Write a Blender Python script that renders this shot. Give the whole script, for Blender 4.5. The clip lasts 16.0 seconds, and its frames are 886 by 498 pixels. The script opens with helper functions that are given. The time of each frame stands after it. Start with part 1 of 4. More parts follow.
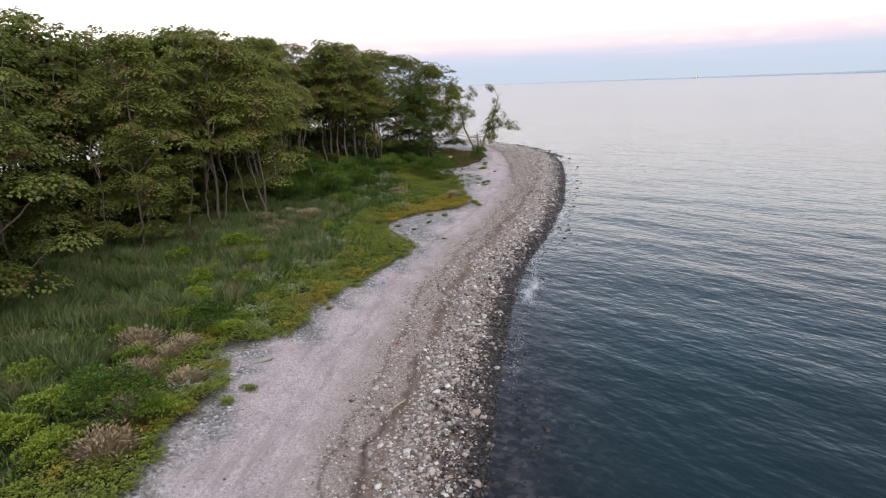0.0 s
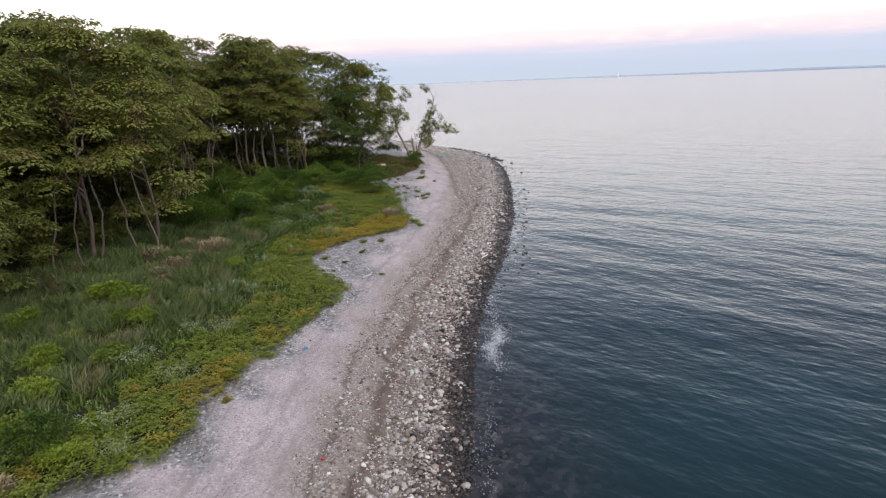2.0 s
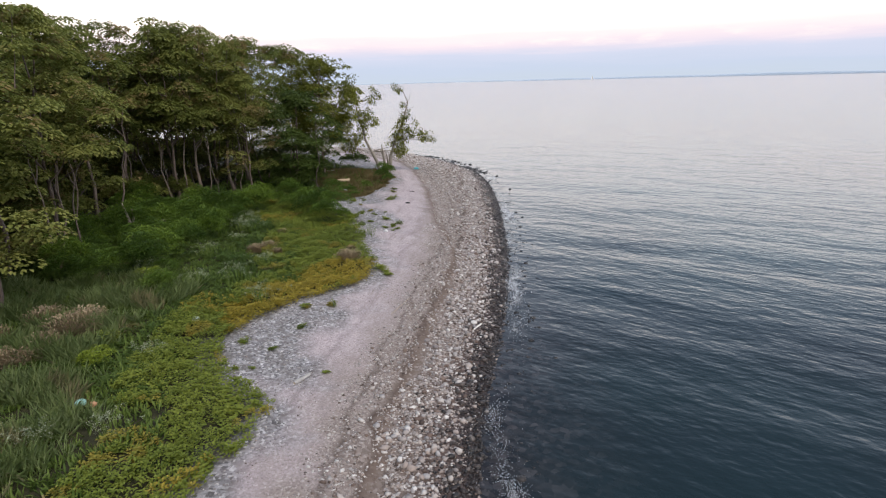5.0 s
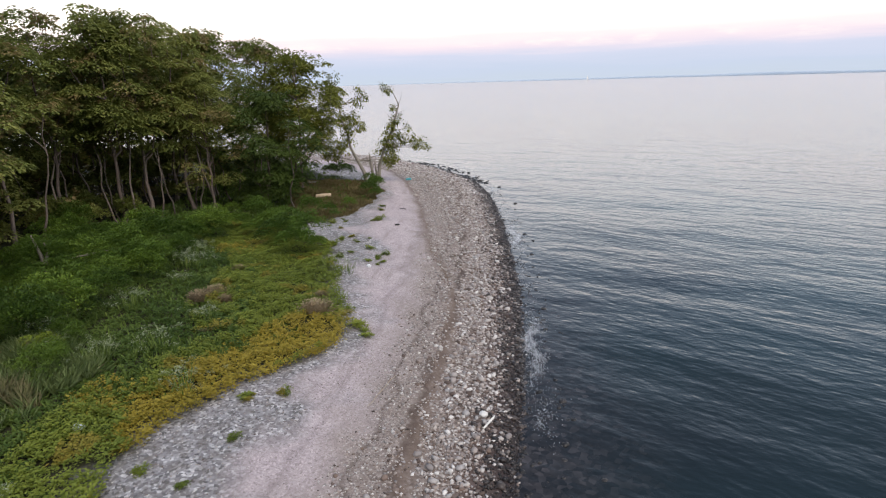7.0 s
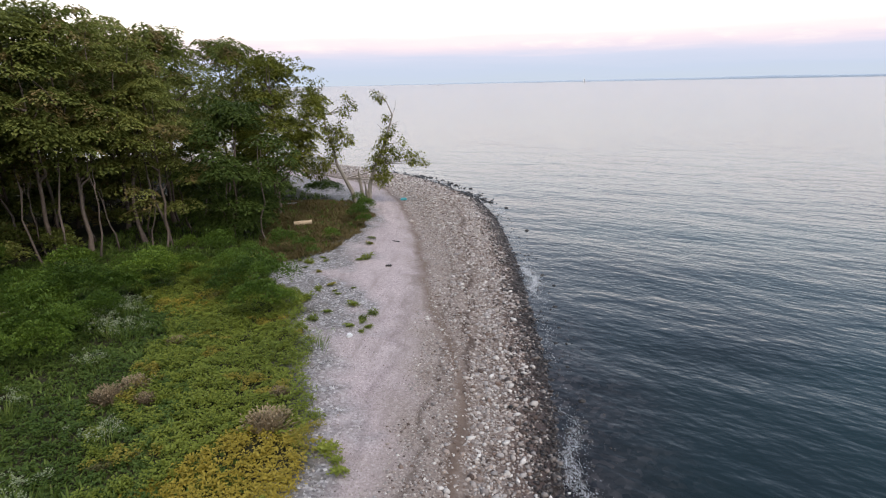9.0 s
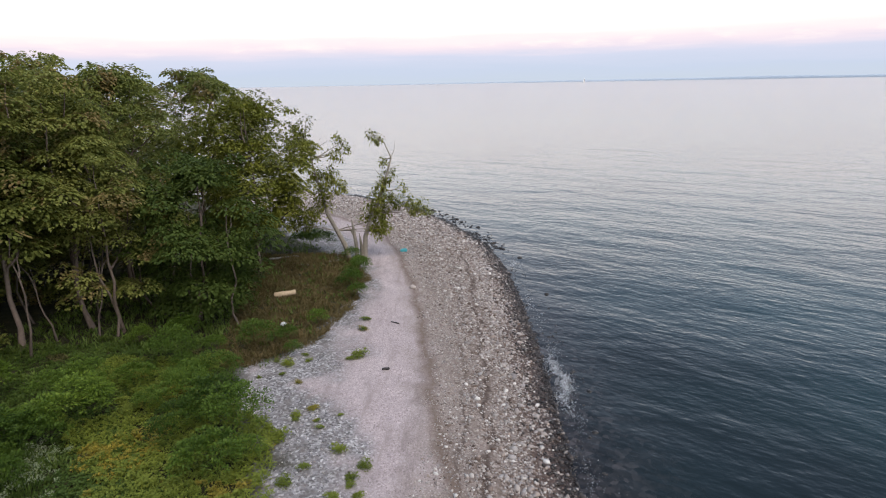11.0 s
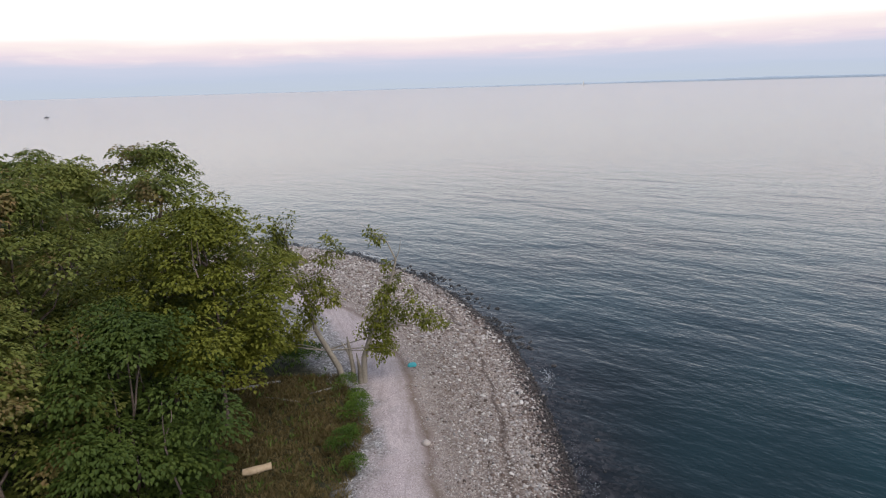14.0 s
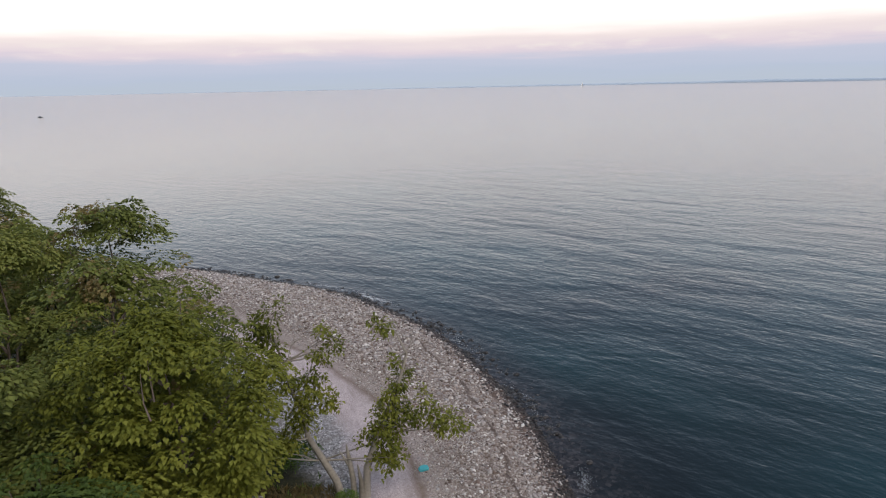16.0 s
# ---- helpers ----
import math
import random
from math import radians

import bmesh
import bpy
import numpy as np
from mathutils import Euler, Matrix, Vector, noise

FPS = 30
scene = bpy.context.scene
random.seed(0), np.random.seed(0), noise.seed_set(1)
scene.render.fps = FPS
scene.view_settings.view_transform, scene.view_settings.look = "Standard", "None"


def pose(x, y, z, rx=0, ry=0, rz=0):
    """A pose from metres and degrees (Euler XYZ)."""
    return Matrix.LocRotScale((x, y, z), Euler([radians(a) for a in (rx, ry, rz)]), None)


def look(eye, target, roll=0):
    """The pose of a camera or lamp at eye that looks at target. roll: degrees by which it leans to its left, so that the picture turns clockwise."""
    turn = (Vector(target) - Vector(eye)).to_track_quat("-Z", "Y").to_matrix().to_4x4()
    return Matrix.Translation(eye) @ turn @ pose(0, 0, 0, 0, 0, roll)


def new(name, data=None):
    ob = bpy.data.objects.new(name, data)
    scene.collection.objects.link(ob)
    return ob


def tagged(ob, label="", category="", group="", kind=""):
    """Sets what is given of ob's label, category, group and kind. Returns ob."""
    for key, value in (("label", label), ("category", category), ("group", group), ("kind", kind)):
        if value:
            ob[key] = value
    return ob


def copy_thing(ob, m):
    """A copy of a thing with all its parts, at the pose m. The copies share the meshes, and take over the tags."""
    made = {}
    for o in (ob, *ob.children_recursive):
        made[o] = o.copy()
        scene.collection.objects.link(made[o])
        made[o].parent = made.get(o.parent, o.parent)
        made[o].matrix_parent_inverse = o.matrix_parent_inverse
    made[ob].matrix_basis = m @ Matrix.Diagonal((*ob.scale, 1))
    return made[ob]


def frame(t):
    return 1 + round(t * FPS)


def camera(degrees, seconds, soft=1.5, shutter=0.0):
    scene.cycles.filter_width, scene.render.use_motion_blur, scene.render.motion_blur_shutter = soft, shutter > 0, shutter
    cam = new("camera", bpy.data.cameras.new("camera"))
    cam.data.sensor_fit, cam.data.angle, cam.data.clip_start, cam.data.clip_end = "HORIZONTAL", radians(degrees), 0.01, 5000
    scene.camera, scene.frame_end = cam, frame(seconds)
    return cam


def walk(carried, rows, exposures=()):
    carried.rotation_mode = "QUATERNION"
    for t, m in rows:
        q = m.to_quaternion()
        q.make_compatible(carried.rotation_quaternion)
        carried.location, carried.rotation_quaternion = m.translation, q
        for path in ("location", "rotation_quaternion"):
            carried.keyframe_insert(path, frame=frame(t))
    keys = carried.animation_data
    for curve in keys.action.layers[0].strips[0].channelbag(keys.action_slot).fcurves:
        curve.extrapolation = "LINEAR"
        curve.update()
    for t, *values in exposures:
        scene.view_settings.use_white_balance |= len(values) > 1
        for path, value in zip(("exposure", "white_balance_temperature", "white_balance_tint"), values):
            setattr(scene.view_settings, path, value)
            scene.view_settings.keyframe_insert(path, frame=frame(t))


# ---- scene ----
cam = camera(71.0, 16.0, 1.1, 0.2)
PATH = [
    (0, (1.052, 2.516, 9.734), (1.022, 4.45, 9.224), -1.9),
    (0.5, (1.009, 4.201, 9.726), (1.003, 6.135, 9.216), -2.1),
    (1, (0.929, 5.903, 9.746), (1.01, 7.834, 9.232), -2.3),
    (1.5, (0.857, 7.556, 9.794), (0.99, 9.484, 9.277), -2.2),
    (2, (0.881, 9.198, 9.843), (1.062, 11.121, 9.323), -2.1),
    (2.5, (0.977, 10.857, 9.863), (1.188, 12.777, 9.341), -2.0),
    (3, (1.097, 12.532, 9.908), (1.329, 14.448, 9.384), -1.8),
    (3.5, (1.256, 14.258, 9.882), (1.501, 16.172, 9.358), -1.8),
    (4, (1.449, 15.983, 9.852), (1.7, 17.897, 9.33), -1.6),
    (6.5, (2.642, 24.964, 9.788), (2.917, 26.875, 9.267), -1.4),
    (7, (2.907, 26.788, 9.746), (3.183, 28.7, 9.226), -1.5),
    (7.5, (3.133, 28.606, 9.766), (3.411, 30.517, 9.244), -1.4),
    (8, (3.343, 30.442, 9.73), (3.629, 32.352, 9.212), -1.3),
    (8.5, (3.559, 32.233, 9.896), (3.845, 34.143, 9.377), -1.3),
    (9, (3.709, 34.074, 10.176), (3.999, 35.984, 9.659), -1.1),
    (11.5, (4.55, 42.579, 13.258), (4.842, 44.488, 12.739), -1.0),
    (12, (4.709, 44.279, 13.88), (5.0, 46.189, 13.364), -1.2),
    (12.5, (4.839, 45.909, 14.553), (5.129, 47.82, 14.038), -1.4),
    (13, (4.943, 47.559, 15.197), (5.232, 49.47, 14.683), -1.5),
    (13.5, (5.01, 49.094, 15.845), (5.3, 51.006, 15.333), -1.6),
    (14, (5.054, 50.587, 16.472), (5.345, 52.499, 15.963), -1.6),
    (14.5, (5.078, 52.119, 17.113), (5.369, 54.03, 16.603), -1.6),
    (15, (5.047, 53.678, 17.791), (5.343, 55.589, 17.279), -1.3),
    (15.5, (5.11, 55.371, 18.358), (5.407, 57.281, 17.846), -1.3),
    (16, (5.112, 57.148, 18.757), (5.412, 59.058, 18.247), -1.1),
]
walk(cam, [(t, look(eye, target, roll)) for t, eye, target, roll in PATH], [(0.0, 0.0), (9.0, 0.0), (13.0, -0.10), (16.0, -0.33)])

# ---- world and light ----
def node(nt, kind, **inputs):
    n = nt.nodes.new(kind)
    for key, value in inputs.items():
        n.inputs[key.replace("_", " ")].default_value = value
    return n


def ramp(nt, fac, stops, interp="LINEAR"):
    n = nt.nodes.new("ShaderNodeValToRGB")
    n.color_ramp.interpolation = interp
    while len(n.color_ramp.elements) < len(stops):
        n.color_ramp.elements.new(0.5)
    for e, (p, c) in zip(n.color_ramp.elements, stops):
        e.position, e.color = p, (*c, 1)
    nt.links.new(fac, n.inputs["Fac"])
    return n.outputs["Color"]


def mathn(nt, op, a, b=None, clamp=False):
    n = nt.nodes.new("ShaderNodeMath")
    n.operation, n.use_clamp = op, clamp
    for k, v in enumerate((a, b)):
        if v is None:
            continue
        if isinstance(v, (int, float)):
            n.inputs[k].default_value = v
        else:
            nt.links.new(v, n.inputs[k])
    return n.outputs[0]


def mix(nt, fac, a, b, blend="MIX"):
    n = nt.nodes.new("ShaderNodeMix")
    n.data_type, n.blend_type = "RGBA", blend
    for key, v in (("Factor", fac), ("A", a), ("B", b)):
        sock = [q for q in n.inputs if q.name == key and (q.type == ("VALUE" if key == "Factor" else "RGBA"))][0]
        if isinstance(v, (int, float)):
            sock.default_value = v
        elif isinstance(v, tuple):
            sock.default_value = (*v, 1)
        else:
            nt.links.new(v, sock)
    return [q for q in n.outputs if q.type == "RGBA"][0]


def noise_tex(nt, scale, detail=4, vec=None, rough=0.55):
    n = node(nt, "ShaderNodeTexNoise", Scale=scale, Detail=detail, Roughness=rough)
    if vec is not None:
        nt.links.new(vec, n.inputs["Vector"])
    return n.outputs["Fac"]


world = bpy.data.worlds.new("dusk_sky")
scene.world = world
world.use_nodes = True
wt = world.node_tree
bg = wt.nodes["Background"]
tc = wt.nodes.new("ShaderNodeTexCoord")
sep = wt.nodes.new("ShaderNodeSeparateXYZ")
wt.links.new(tc.outputs["Generated"], sep.inputs[0])
stretch = wt.nodes.new("ShaderNodeMapping")
stretch.inputs["Scale"].default_value = (2.2, 2.2, 26.0)
wt.links.new(tc.outputs["Generated"], stretch.inputs[0])
cloud = noise_tex(wt, 2.4, 6, stretch.outputs[0])
lift = mathn(wt, "MULTIPLY", mathn(wt, "SUBTRACT", cloud, 0.5), 0.026)
# the cloud bank stands a little higher towards the east than over the point
east = mathn(wt, "MULTIPLY", sep.outputs["X"], -0.005)
el = mathn(wt, "ADD", mathn(wt, "ADD", sep.outputs["Z"], lift), mathn(wt, "ADD", east, 0.5 + 0.0), True)
SKY = [(0.0, (0.40, 0.45, 0.52)), (0.499, (0.62, 0.70, 0.82)), (0.515, (0.62, 0.70, 0.86)), (0.535, (0.70, 0.74, 0.90)),
       (0.549, (0.95, 0.83, 0.92)), (0.565, (1.12, 0.98, 0.97)), (0.585, (1.50, 1.38, 1.31)), (0.65, (1.74, 1.69, 1.70)), (0.74, (1.05, 1.18, 1.36)),
       (0.84, (0.58, 0.74, 0.98)), (1.0, (0.30, 0.42, 0.62))]
sky = ramp(wt, el, SKY)
puffy = wt.nodes.new("ShaderNodeMapping")
puffy.inputs["Scale"].default_value = (9.0, 9.0, 42.0)
wt.links.new(tc.outputs["Generated"], puffy.inputs[0])
puff = mathn(wt, "MULTIPLY", mathn(wt, "SUBTRACT", noise_tex(wt, 1.6, 5, puffy.outputs[0]), 0.53, True), 5.0, True)
rim = mathn(wt, "SUBTRACT", 1.0, mathn(wt, "MULTIPLY", mathn(wt, "ABSOLUTE", mathn(wt, "SUBTRACT", el, 0.556)), 70.0), True)
sky = mix(wt, mathn(wt, "MULTIPLY", puff, rim), sky, (1.12, 1.02, 0.98))
wt.links.new(sky, bg.inputs["Color"])
bg.inputs["Strength"].default_value = 1.0

sun = new("sun", bpy.data.lights.new("sun", "SUN"))
sun.data.energy, sun.data.angle, sun.data.color = 2.8, radians(55), (1.0, 0.90, 0.81)
sun.matrix_world = look((30, -5, 85), (0, 50, 0))


# ---- materials ----
def material(name, rough=0.8, spec=0.3):
    m = bpy.data.materials.new(name)
    m.use_nodes = True
    b = m.node_tree.nodes["Principled BSDF"]
    b.inputs["Roughness"].default_value = rough
    b.inputs["Specular IOR Level"].default_value = spec
    return m, m.node_tree, b


def bump(nt, b, height, strength=0.5, distance=0.05):
    n = node(nt, "ShaderNodeBump", Strength=strength, Distance=distance)
    nt.links.new(height, n.inputs["Height"])
    nt.links.new(n.outputs[0], b.inputs["Normal"])
    return n


def leaf_material(name, dark, mid, light, dry=None, dry_share=0.0, translucent=0.3, rough=0.55):
    m, nt, b = material(name, rough, 0.25)
    geo, info = nt.nodes.new("ShaderNodeNewGeometry"), nt.nodes.new("ShaderNodeObjectInfo")
    pos = noise_tex(nt, 0.35, 3, geo.outputs["Position"])
    isl = geo.outputs["Random Per Island"]
    f = mathn(nt, "ADD", mathn(nt, "MULTIPLY", isl, 0.32), mathn(nt, "MULTIPLY", pos, 0.62))
    f = mathn(nt, "ADD", f, mathn(nt, "MULTIPLY", mathn(nt, "SUBTRACT", info.outputs["Random"], 0.5), 0.35), True)
    col = ramp(nt, f, [(0.15, dark), (0.5, mid), (0.85, light)])
    if dry:
        patch = noise_tex(nt, 0.55, 2, geo.outputs["Position"])
        where = mathn(nt, "MULTIPLY", mathn(nt, "GREATER_THAN", patch, 1 - dry_share), mathn(nt, "ADD", mathn(nt, "MULTIPLY", isl, 0.6), 0.3))
        col = mix(nt, where, col, dry)
    nt.links.new(col, b.inputs["Base Color"])
    tr = nt.nodes.new("ShaderNodeBsdfTranslucent")
    nt.links.new(col, tr.inputs["Color"])
    ms = node(nt, "ShaderNodeMixShader", Fac=translucent)
    nt.links.new(b.outputs[0], ms.inputs[1])
    nt.links.new(tr.outputs[0], ms.inputs[2])
    nt.links.new(ms.outputs[0], nt.nodes["Material Output"].inputs["Surface"])
    return m


def plain_material(name, a, c, scale=6.0, rough=0.8, bumpy=0.4, spec=0.3, metal=0.0):
    m, nt, b = material(name, rough, spec)
    geo, info = nt.nodes.new("ShaderNodeTexCoord"), nt.nodes.new("ShaderNodeObjectInfo")
    n1, n2 = noise_tex(nt, scale, 6, geo.outputs["Object"], 0.65), noise_tex(nt, scale * 0.17, 3, geo.outputs["Object"])
    f = mathn(nt, "ADD", mathn(nt, "MULTIPLY", n1, 0.6), mathn(nt, "MULTIPLY", n2, 0.4))
    f = mathn(nt, "ADD", f, mathn(nt, "MULTIPLY", mathn(nt, "SUBTRACT", info.outputs["Random"], 0.5), 0.25))
    nt.links.new(ramp(nt, f, [(0.3, a), (0.7, c)]), b.inputs["Base Color"])
    b.inputs["Metallic"].default_value = metal
    if bumpy:
        bump(nt, b, n1, bumpy, 0.02)
    return m


def ground_material():
    m, nt, b = material("beach_ground", 0.85, 0.3)
    pos = nt.nodes.new("ShaderNodeNewGeometry").outputs["Position"]

    def attr(name):
        n = nt.nodes.new("ShaderNodeAttribute")
        n.attribute_name = name
        return n.outputs["Fac"]
    d, sand, veg = attr("inland"), attr("sand"), attr("veg")
    fine, mid, broad = noise_tex(nt, 30, 4, pos, 0.7), noise_tex(nt, 3.0, 5, pos, 0.65), noise_tex(nt, 0.5, 4, pos)
    vor = node(nt, "ShaderNodeTexVoronoi", Scale=13.0)
    nt.links.new(pos, vor.inputs["Vector"])
    peb = nt.nodes.new("ShaderNodeSeparateColor")
    nt.links.new(vor.outputs["Color"], peb.inputs[0])
    gravel = ramp(nt, peb.outputs[0], [(0.0, (0.085, 0.064, 0.055)), (0.4, (0.19, 0.15, 0.128)), (0.75, (0.29, 0.24, 0.212)), (1.0, (0.48, 0.43, 0.40))])
    gravel = mix(nt, mathn(nt, "MULTIPLY", mid, 0.6), gravel, (0.23, 0.18, 0.152))
    small = node(nt, "ShaderNodeTexVoronoi", Scale=21.0)
    nt.links.new(pos, small.inputs["Vector"])
    chip = nt.nodes.new("ShaderNodeSeparateColor")
    nt.links.new(small.outputs["Color"], chip.inputs[0])
    shingle = ramp(nt, chip.outputs[0], [(0.0, (0.14, 0.108, 0.092)), (0.35, (0.27, 0.222, 0.198)), (0.8, (0.37, 0.315, 0.285)), (1.0, (0.56, 0.51, 0.48))])
    shingle = mix(nt, mathn(nt, "MULTIPLY", mid, 0.8), shingle, (0.30, 0.243, 0.215))
    greyish = ramp(nt, peb.outputs[2], [(0.0, (0.10, 0.094, 0.096)), (0.35, (0.25, 0.238, 0.245)), (0.75, (0.37, 0.355, 0.362)), (1.0, (0.66, 0.64, 0.64))])
    greyish = mix(nt, mathn(nt, "MULTIPLY", mathn(nt, "SUBTRACT", mid, 0.42, True), 3.2, True), greyish, (0.17, 0.15, 0.138))
    sandc = ramp(nt, mathn(nt, "ADD", mathn(nt, "MULTIPLY", fine, 0.6), mathn(nt, "MULTIPLY", broad, 0.4)),
                 [(0.3, (0.36, 0.302, 0.303)), (0.5, (0.475, 0.408, 0.412)), (0.7, (0.60, 0.53, 0.53))])
    sandc = mix(nt, 0.75, sandc, ramp(nt, chip.outputs[1], [(0.0, (0.50, 0.47, 0.46)), (0.2, (0.86, 0.83, 0.83)), (0.7, (1.0, 0.97, 0.97)), (1.0, (1.32, 1.30, 1.30))]), "MULTIPLY")
    drift = mathn(nt, "SUBTRACT", noise_tex(nt, 1.3, 5, pos, 0.7), 0.53, True)
    sandc = mix(nt, mathn(nt, "MULTIPLY", drift, 2.4, True), sandc, (0.30, 0.25, 0.245))
    along = nt.nodes.new("ShaderNodeCombineXYZ")
    sp = nt.nodes.new("ShaderNodeSeparateXYZ")
    nt.links.new(pos, sp.inputs[0])
    nt.links.new(mathn(nt, "MULTIPLY", d, 2.6), along.inputs[0])
    nt.links.new(mathn(nt, "MULTIPLY", sp.outputs["Y"], 0.28), along.inputs[1])
    streak = noise_tex(nt, 1.0, 5, along.outputs[0], 0.7)
    sandc = mix(nt, mathn(nt, "MULTIPLY", mathn(nt, "SUBTRACT", streak, 0.51, True), 5.0, True), sandc, (0.33, 0.275, 0.265))
    col = mix(nt, attr("shingle"), gravel, shingle)
    col = mix(nt, sand, col, sandc)
    col = mix(nt, attr("grey"), col, greyish)
    # seaweed lines left by the tide
    for at, wide, power in ((2.75, 0.24, 0.95), (3.7, 0.15, 0.6), (1.2, 0.35, 0.6), (5.3, 0.22, 0.2)):
        off = mathn(nt, "ADD", d, mathn(nt, "MULTIPLY", mathn(nt, "SUBTRACT", broad, 0.5), 1.8))
        off = mathn(nt, "ABSOLUTE", mathn(nt, "SUBTRACT", off, at))
        band = mathn(nt, "SUBTRACT", 1.0, mathn(nt, "DIVIDE", off, wide), True)
        col = mix(nt, mathn(nt, "MULTIPLY", band, mathn(nt, "MULTIPLY", mid, 2 * power), True), col, (0.075, 0.052, 0.042))
    off = mathn(nt, "ADD", attr("bank"), mathn(nt, "MULTIPLY", mathn(nt, "SUBTRACT", broad, 0.5), 0.9))
    band = mathn(nt, "SUBTRACT", 1.0, mathn(nt, "DIVIDE", mathn(nt, "ABSOLUTE", off), 0.42), True)
    col = mix(nt, mathn(nt, "MULTIPLY", band, mathn(nt, "ADD", mathn(nt, "MULTIPLY", mid, 1.2), 0.2), True), col, (0.165, 0.118, 0.092))
    soil = ramp(nt, mid, [(0.35, (0.022, 0.022, 0.010)), (0.6, (0.05, 0.048, 0.022)), (0.75, (0.085, 0.08, 0.035))])
    col = mix(nt, veg, col, soil)
    wet = mathn(nt, "SUBTRACT", 1.0, mathn(nt, "DIVIDE", mathn(nt, "ADD", d, mathn(nt, "MULTIPLY", mathn(nt, "SUBTRACT", mid, 0.5), 1.5)), 0.95), True)
    weed = mathn(nt, "SUBTRACT", 1.0, mathn(nt, "DIVIDE", mathn(nt, "ADD", d, mathn(nt, "MULTIPLY", mathn(nt, "SUBTRACT", mid, 0.5), 2.4)), 1.9), True)
    col = mix(nt, weed, col, (0.072, 0.040, 0.036))
    col = mix(nt, mathn(nt, "MULTIPLY", wet, 0.92), col, (0.022, 0.018, 0.017))
    nt.links.new(col, b.inputs["Base Color"])
    nt.links.new(mathn(nt, "SUBTRACT", 0.88, mathn(nt, "MULTIPLY", wet, 0.55)), b.inputs["Roughness"])
    h = mathn(nt, "ADD", mathn(nt, "MULTIPLY", vor.outputs["Distance"], -0.6), fine)
    bump(nt, b, h, 0.7, 0.05)
    return m


def water_material():
    m, nt, b = material("sea_water", 0.11, 0.5)
    pos = nt.nodes.new("ShaderNodeNewGeometry").outputs["Position"]
    mp = nt.nodes.new("ShaderNodeMapping")
    mp.vector_type = "TEXTURE"
    mp.inputs["Rotation"].default_value = (0, 0, radians(-48))
    mp.inputs["Scale"].default_value = (1.7, 1.0, 1.0)
    nt.links.new(pos, mp.inputs[0])
    n0 = noise_tex(nt, 0.42, 2, mp.outputs[0])
    n1, n2 = noise_tex(nt, 1.3, 2, mp.outputs[0]), noise_tex(nt, 4.2, 2, mp.outputs[0])
    broad = noise_tex(nt, 0.045, 2, pos)
    b.inputs["Base Color"].default_value = (0.012, 0.026, 0.032, 1)
    b.inputs["IOR"].default_value = 1.333
    shoal = nt.nodes.new("ShaderNodeAttribute")
    shoal.attribute_name = "shoal"
    deep = ramp(nt, broad, [(0.38, (0.006, 0.009, 0.010)), (0.65, (0.007, 0.027, 0.031))])
    bed = node(nt, "ShaderNodeTexVoronoi", Scale=5.0)
    nt.links.new(pos, bed.inputs["Vector"])
    cell = nt.nodes.new("ShaderNodeSeparateColor")
    nt.links.new(bed.outputs["Color"], cell.inputs[0])
    weedy = ramp(nt, noise_tex(nt, 0.9, 4, pos, 0.7), [(0.35, (0.012, 0.010, 0.010)), (0.7, (0.052, 0.045, 0.045))])
    weedy = mix(nt, 0.8, weedy, ramp(nt, cell.outputs[0], [(0.0, (0.25, 0.25, 0.25)), (0.7, (1.0, 1.0, 1.0)), (1.0, (2.2, 2.2, 2.2))]), "MULTIPLY")
    nt.links.new(mix(nt, shoal.outputs["Fac"], deep, weedy), b.inputs["Base Color"])
    bump(nt, b, mathn(nt, "ADD", mathn(nt, "MULTIPLY", n0, 1.4), mathn(nt, "ADD", mathn(nt, "MULTIPLY", n1, 1.15), mathn(nt, "MULTIPLY", n2, 0.3))), 0.29, 0.17)
    return m


MAT_GROUND, MAT_WATER = ground_material(), water_material()
MAT_LEAF = leaf_material("forest_leaf", (0.095, 0.118, 0.030), (0.20, 0.225, 0.055), (0.31, 0.31, 0.09), (0.31, 0.21, 0.10), 0.40, 0.42)
MAT_LEAF_GREEN = leaf_material("front_tree_leaf", (0.034, 0.055, 0.011), (0.068, 0.102, 0.02), (0.115, 0.15, 0.031))
MAT_LEAF_LIGHT = leaf_material("point_tree_leaf", (0.075, 0.088, 0.012), (0.155, 0.168, 0.024), (0.26, 0.26, 0.046))
MAT_BUSH = leaf_material("bush_leaf", (0.030, 0.060, 0.008), (0.09, 0.152, 0.020), (0.20, 0.285, 0.039))
MAT_COVER = leaf_material("groundcover_leaf", (0.095, 0.13, 0.022), (0.20, 0.245, 0.04), (0.31, 0.335, 0.058), (0.34, 0.255, 0.048), 0.40)
MAT_YELLOW = leaf_material("yellowed_leaf", (0.15, 0.145, 0.02), (0.34, 0.27, 0.04), (0.50, 0.395, 0.07))
MAT_GRASS = leaf_material("meadow_grass", (0.085, 0.135, 0.026), (0.17, 0.235, 0.05), (0.27, 0.32, 0.10), (0.30, 0.24, 0.11), 0.34)
MAT_DRY = leaf_material("dry_stems", (0.23, 0.175, 0.11), (0.37, 0.285, 0.18), (0.50, 0.40, 0.265))
MAT_FLOWER = leaf_material("pale_flowers", (0.22, 0.26, 0.14), (0.34, 0.38, 0.24), (0.48, 0.49, 0.38))
MAT_BARK = plain_material("bark", (0.085, 0.062, 0.05), (0.23, 0.175, 0.145), 9.0)
MAT_BARK_GREY = plain_material("grey_bark", (0.095, 0.072, 0.06), (0.215, 0.168, 0.14), 9.0)
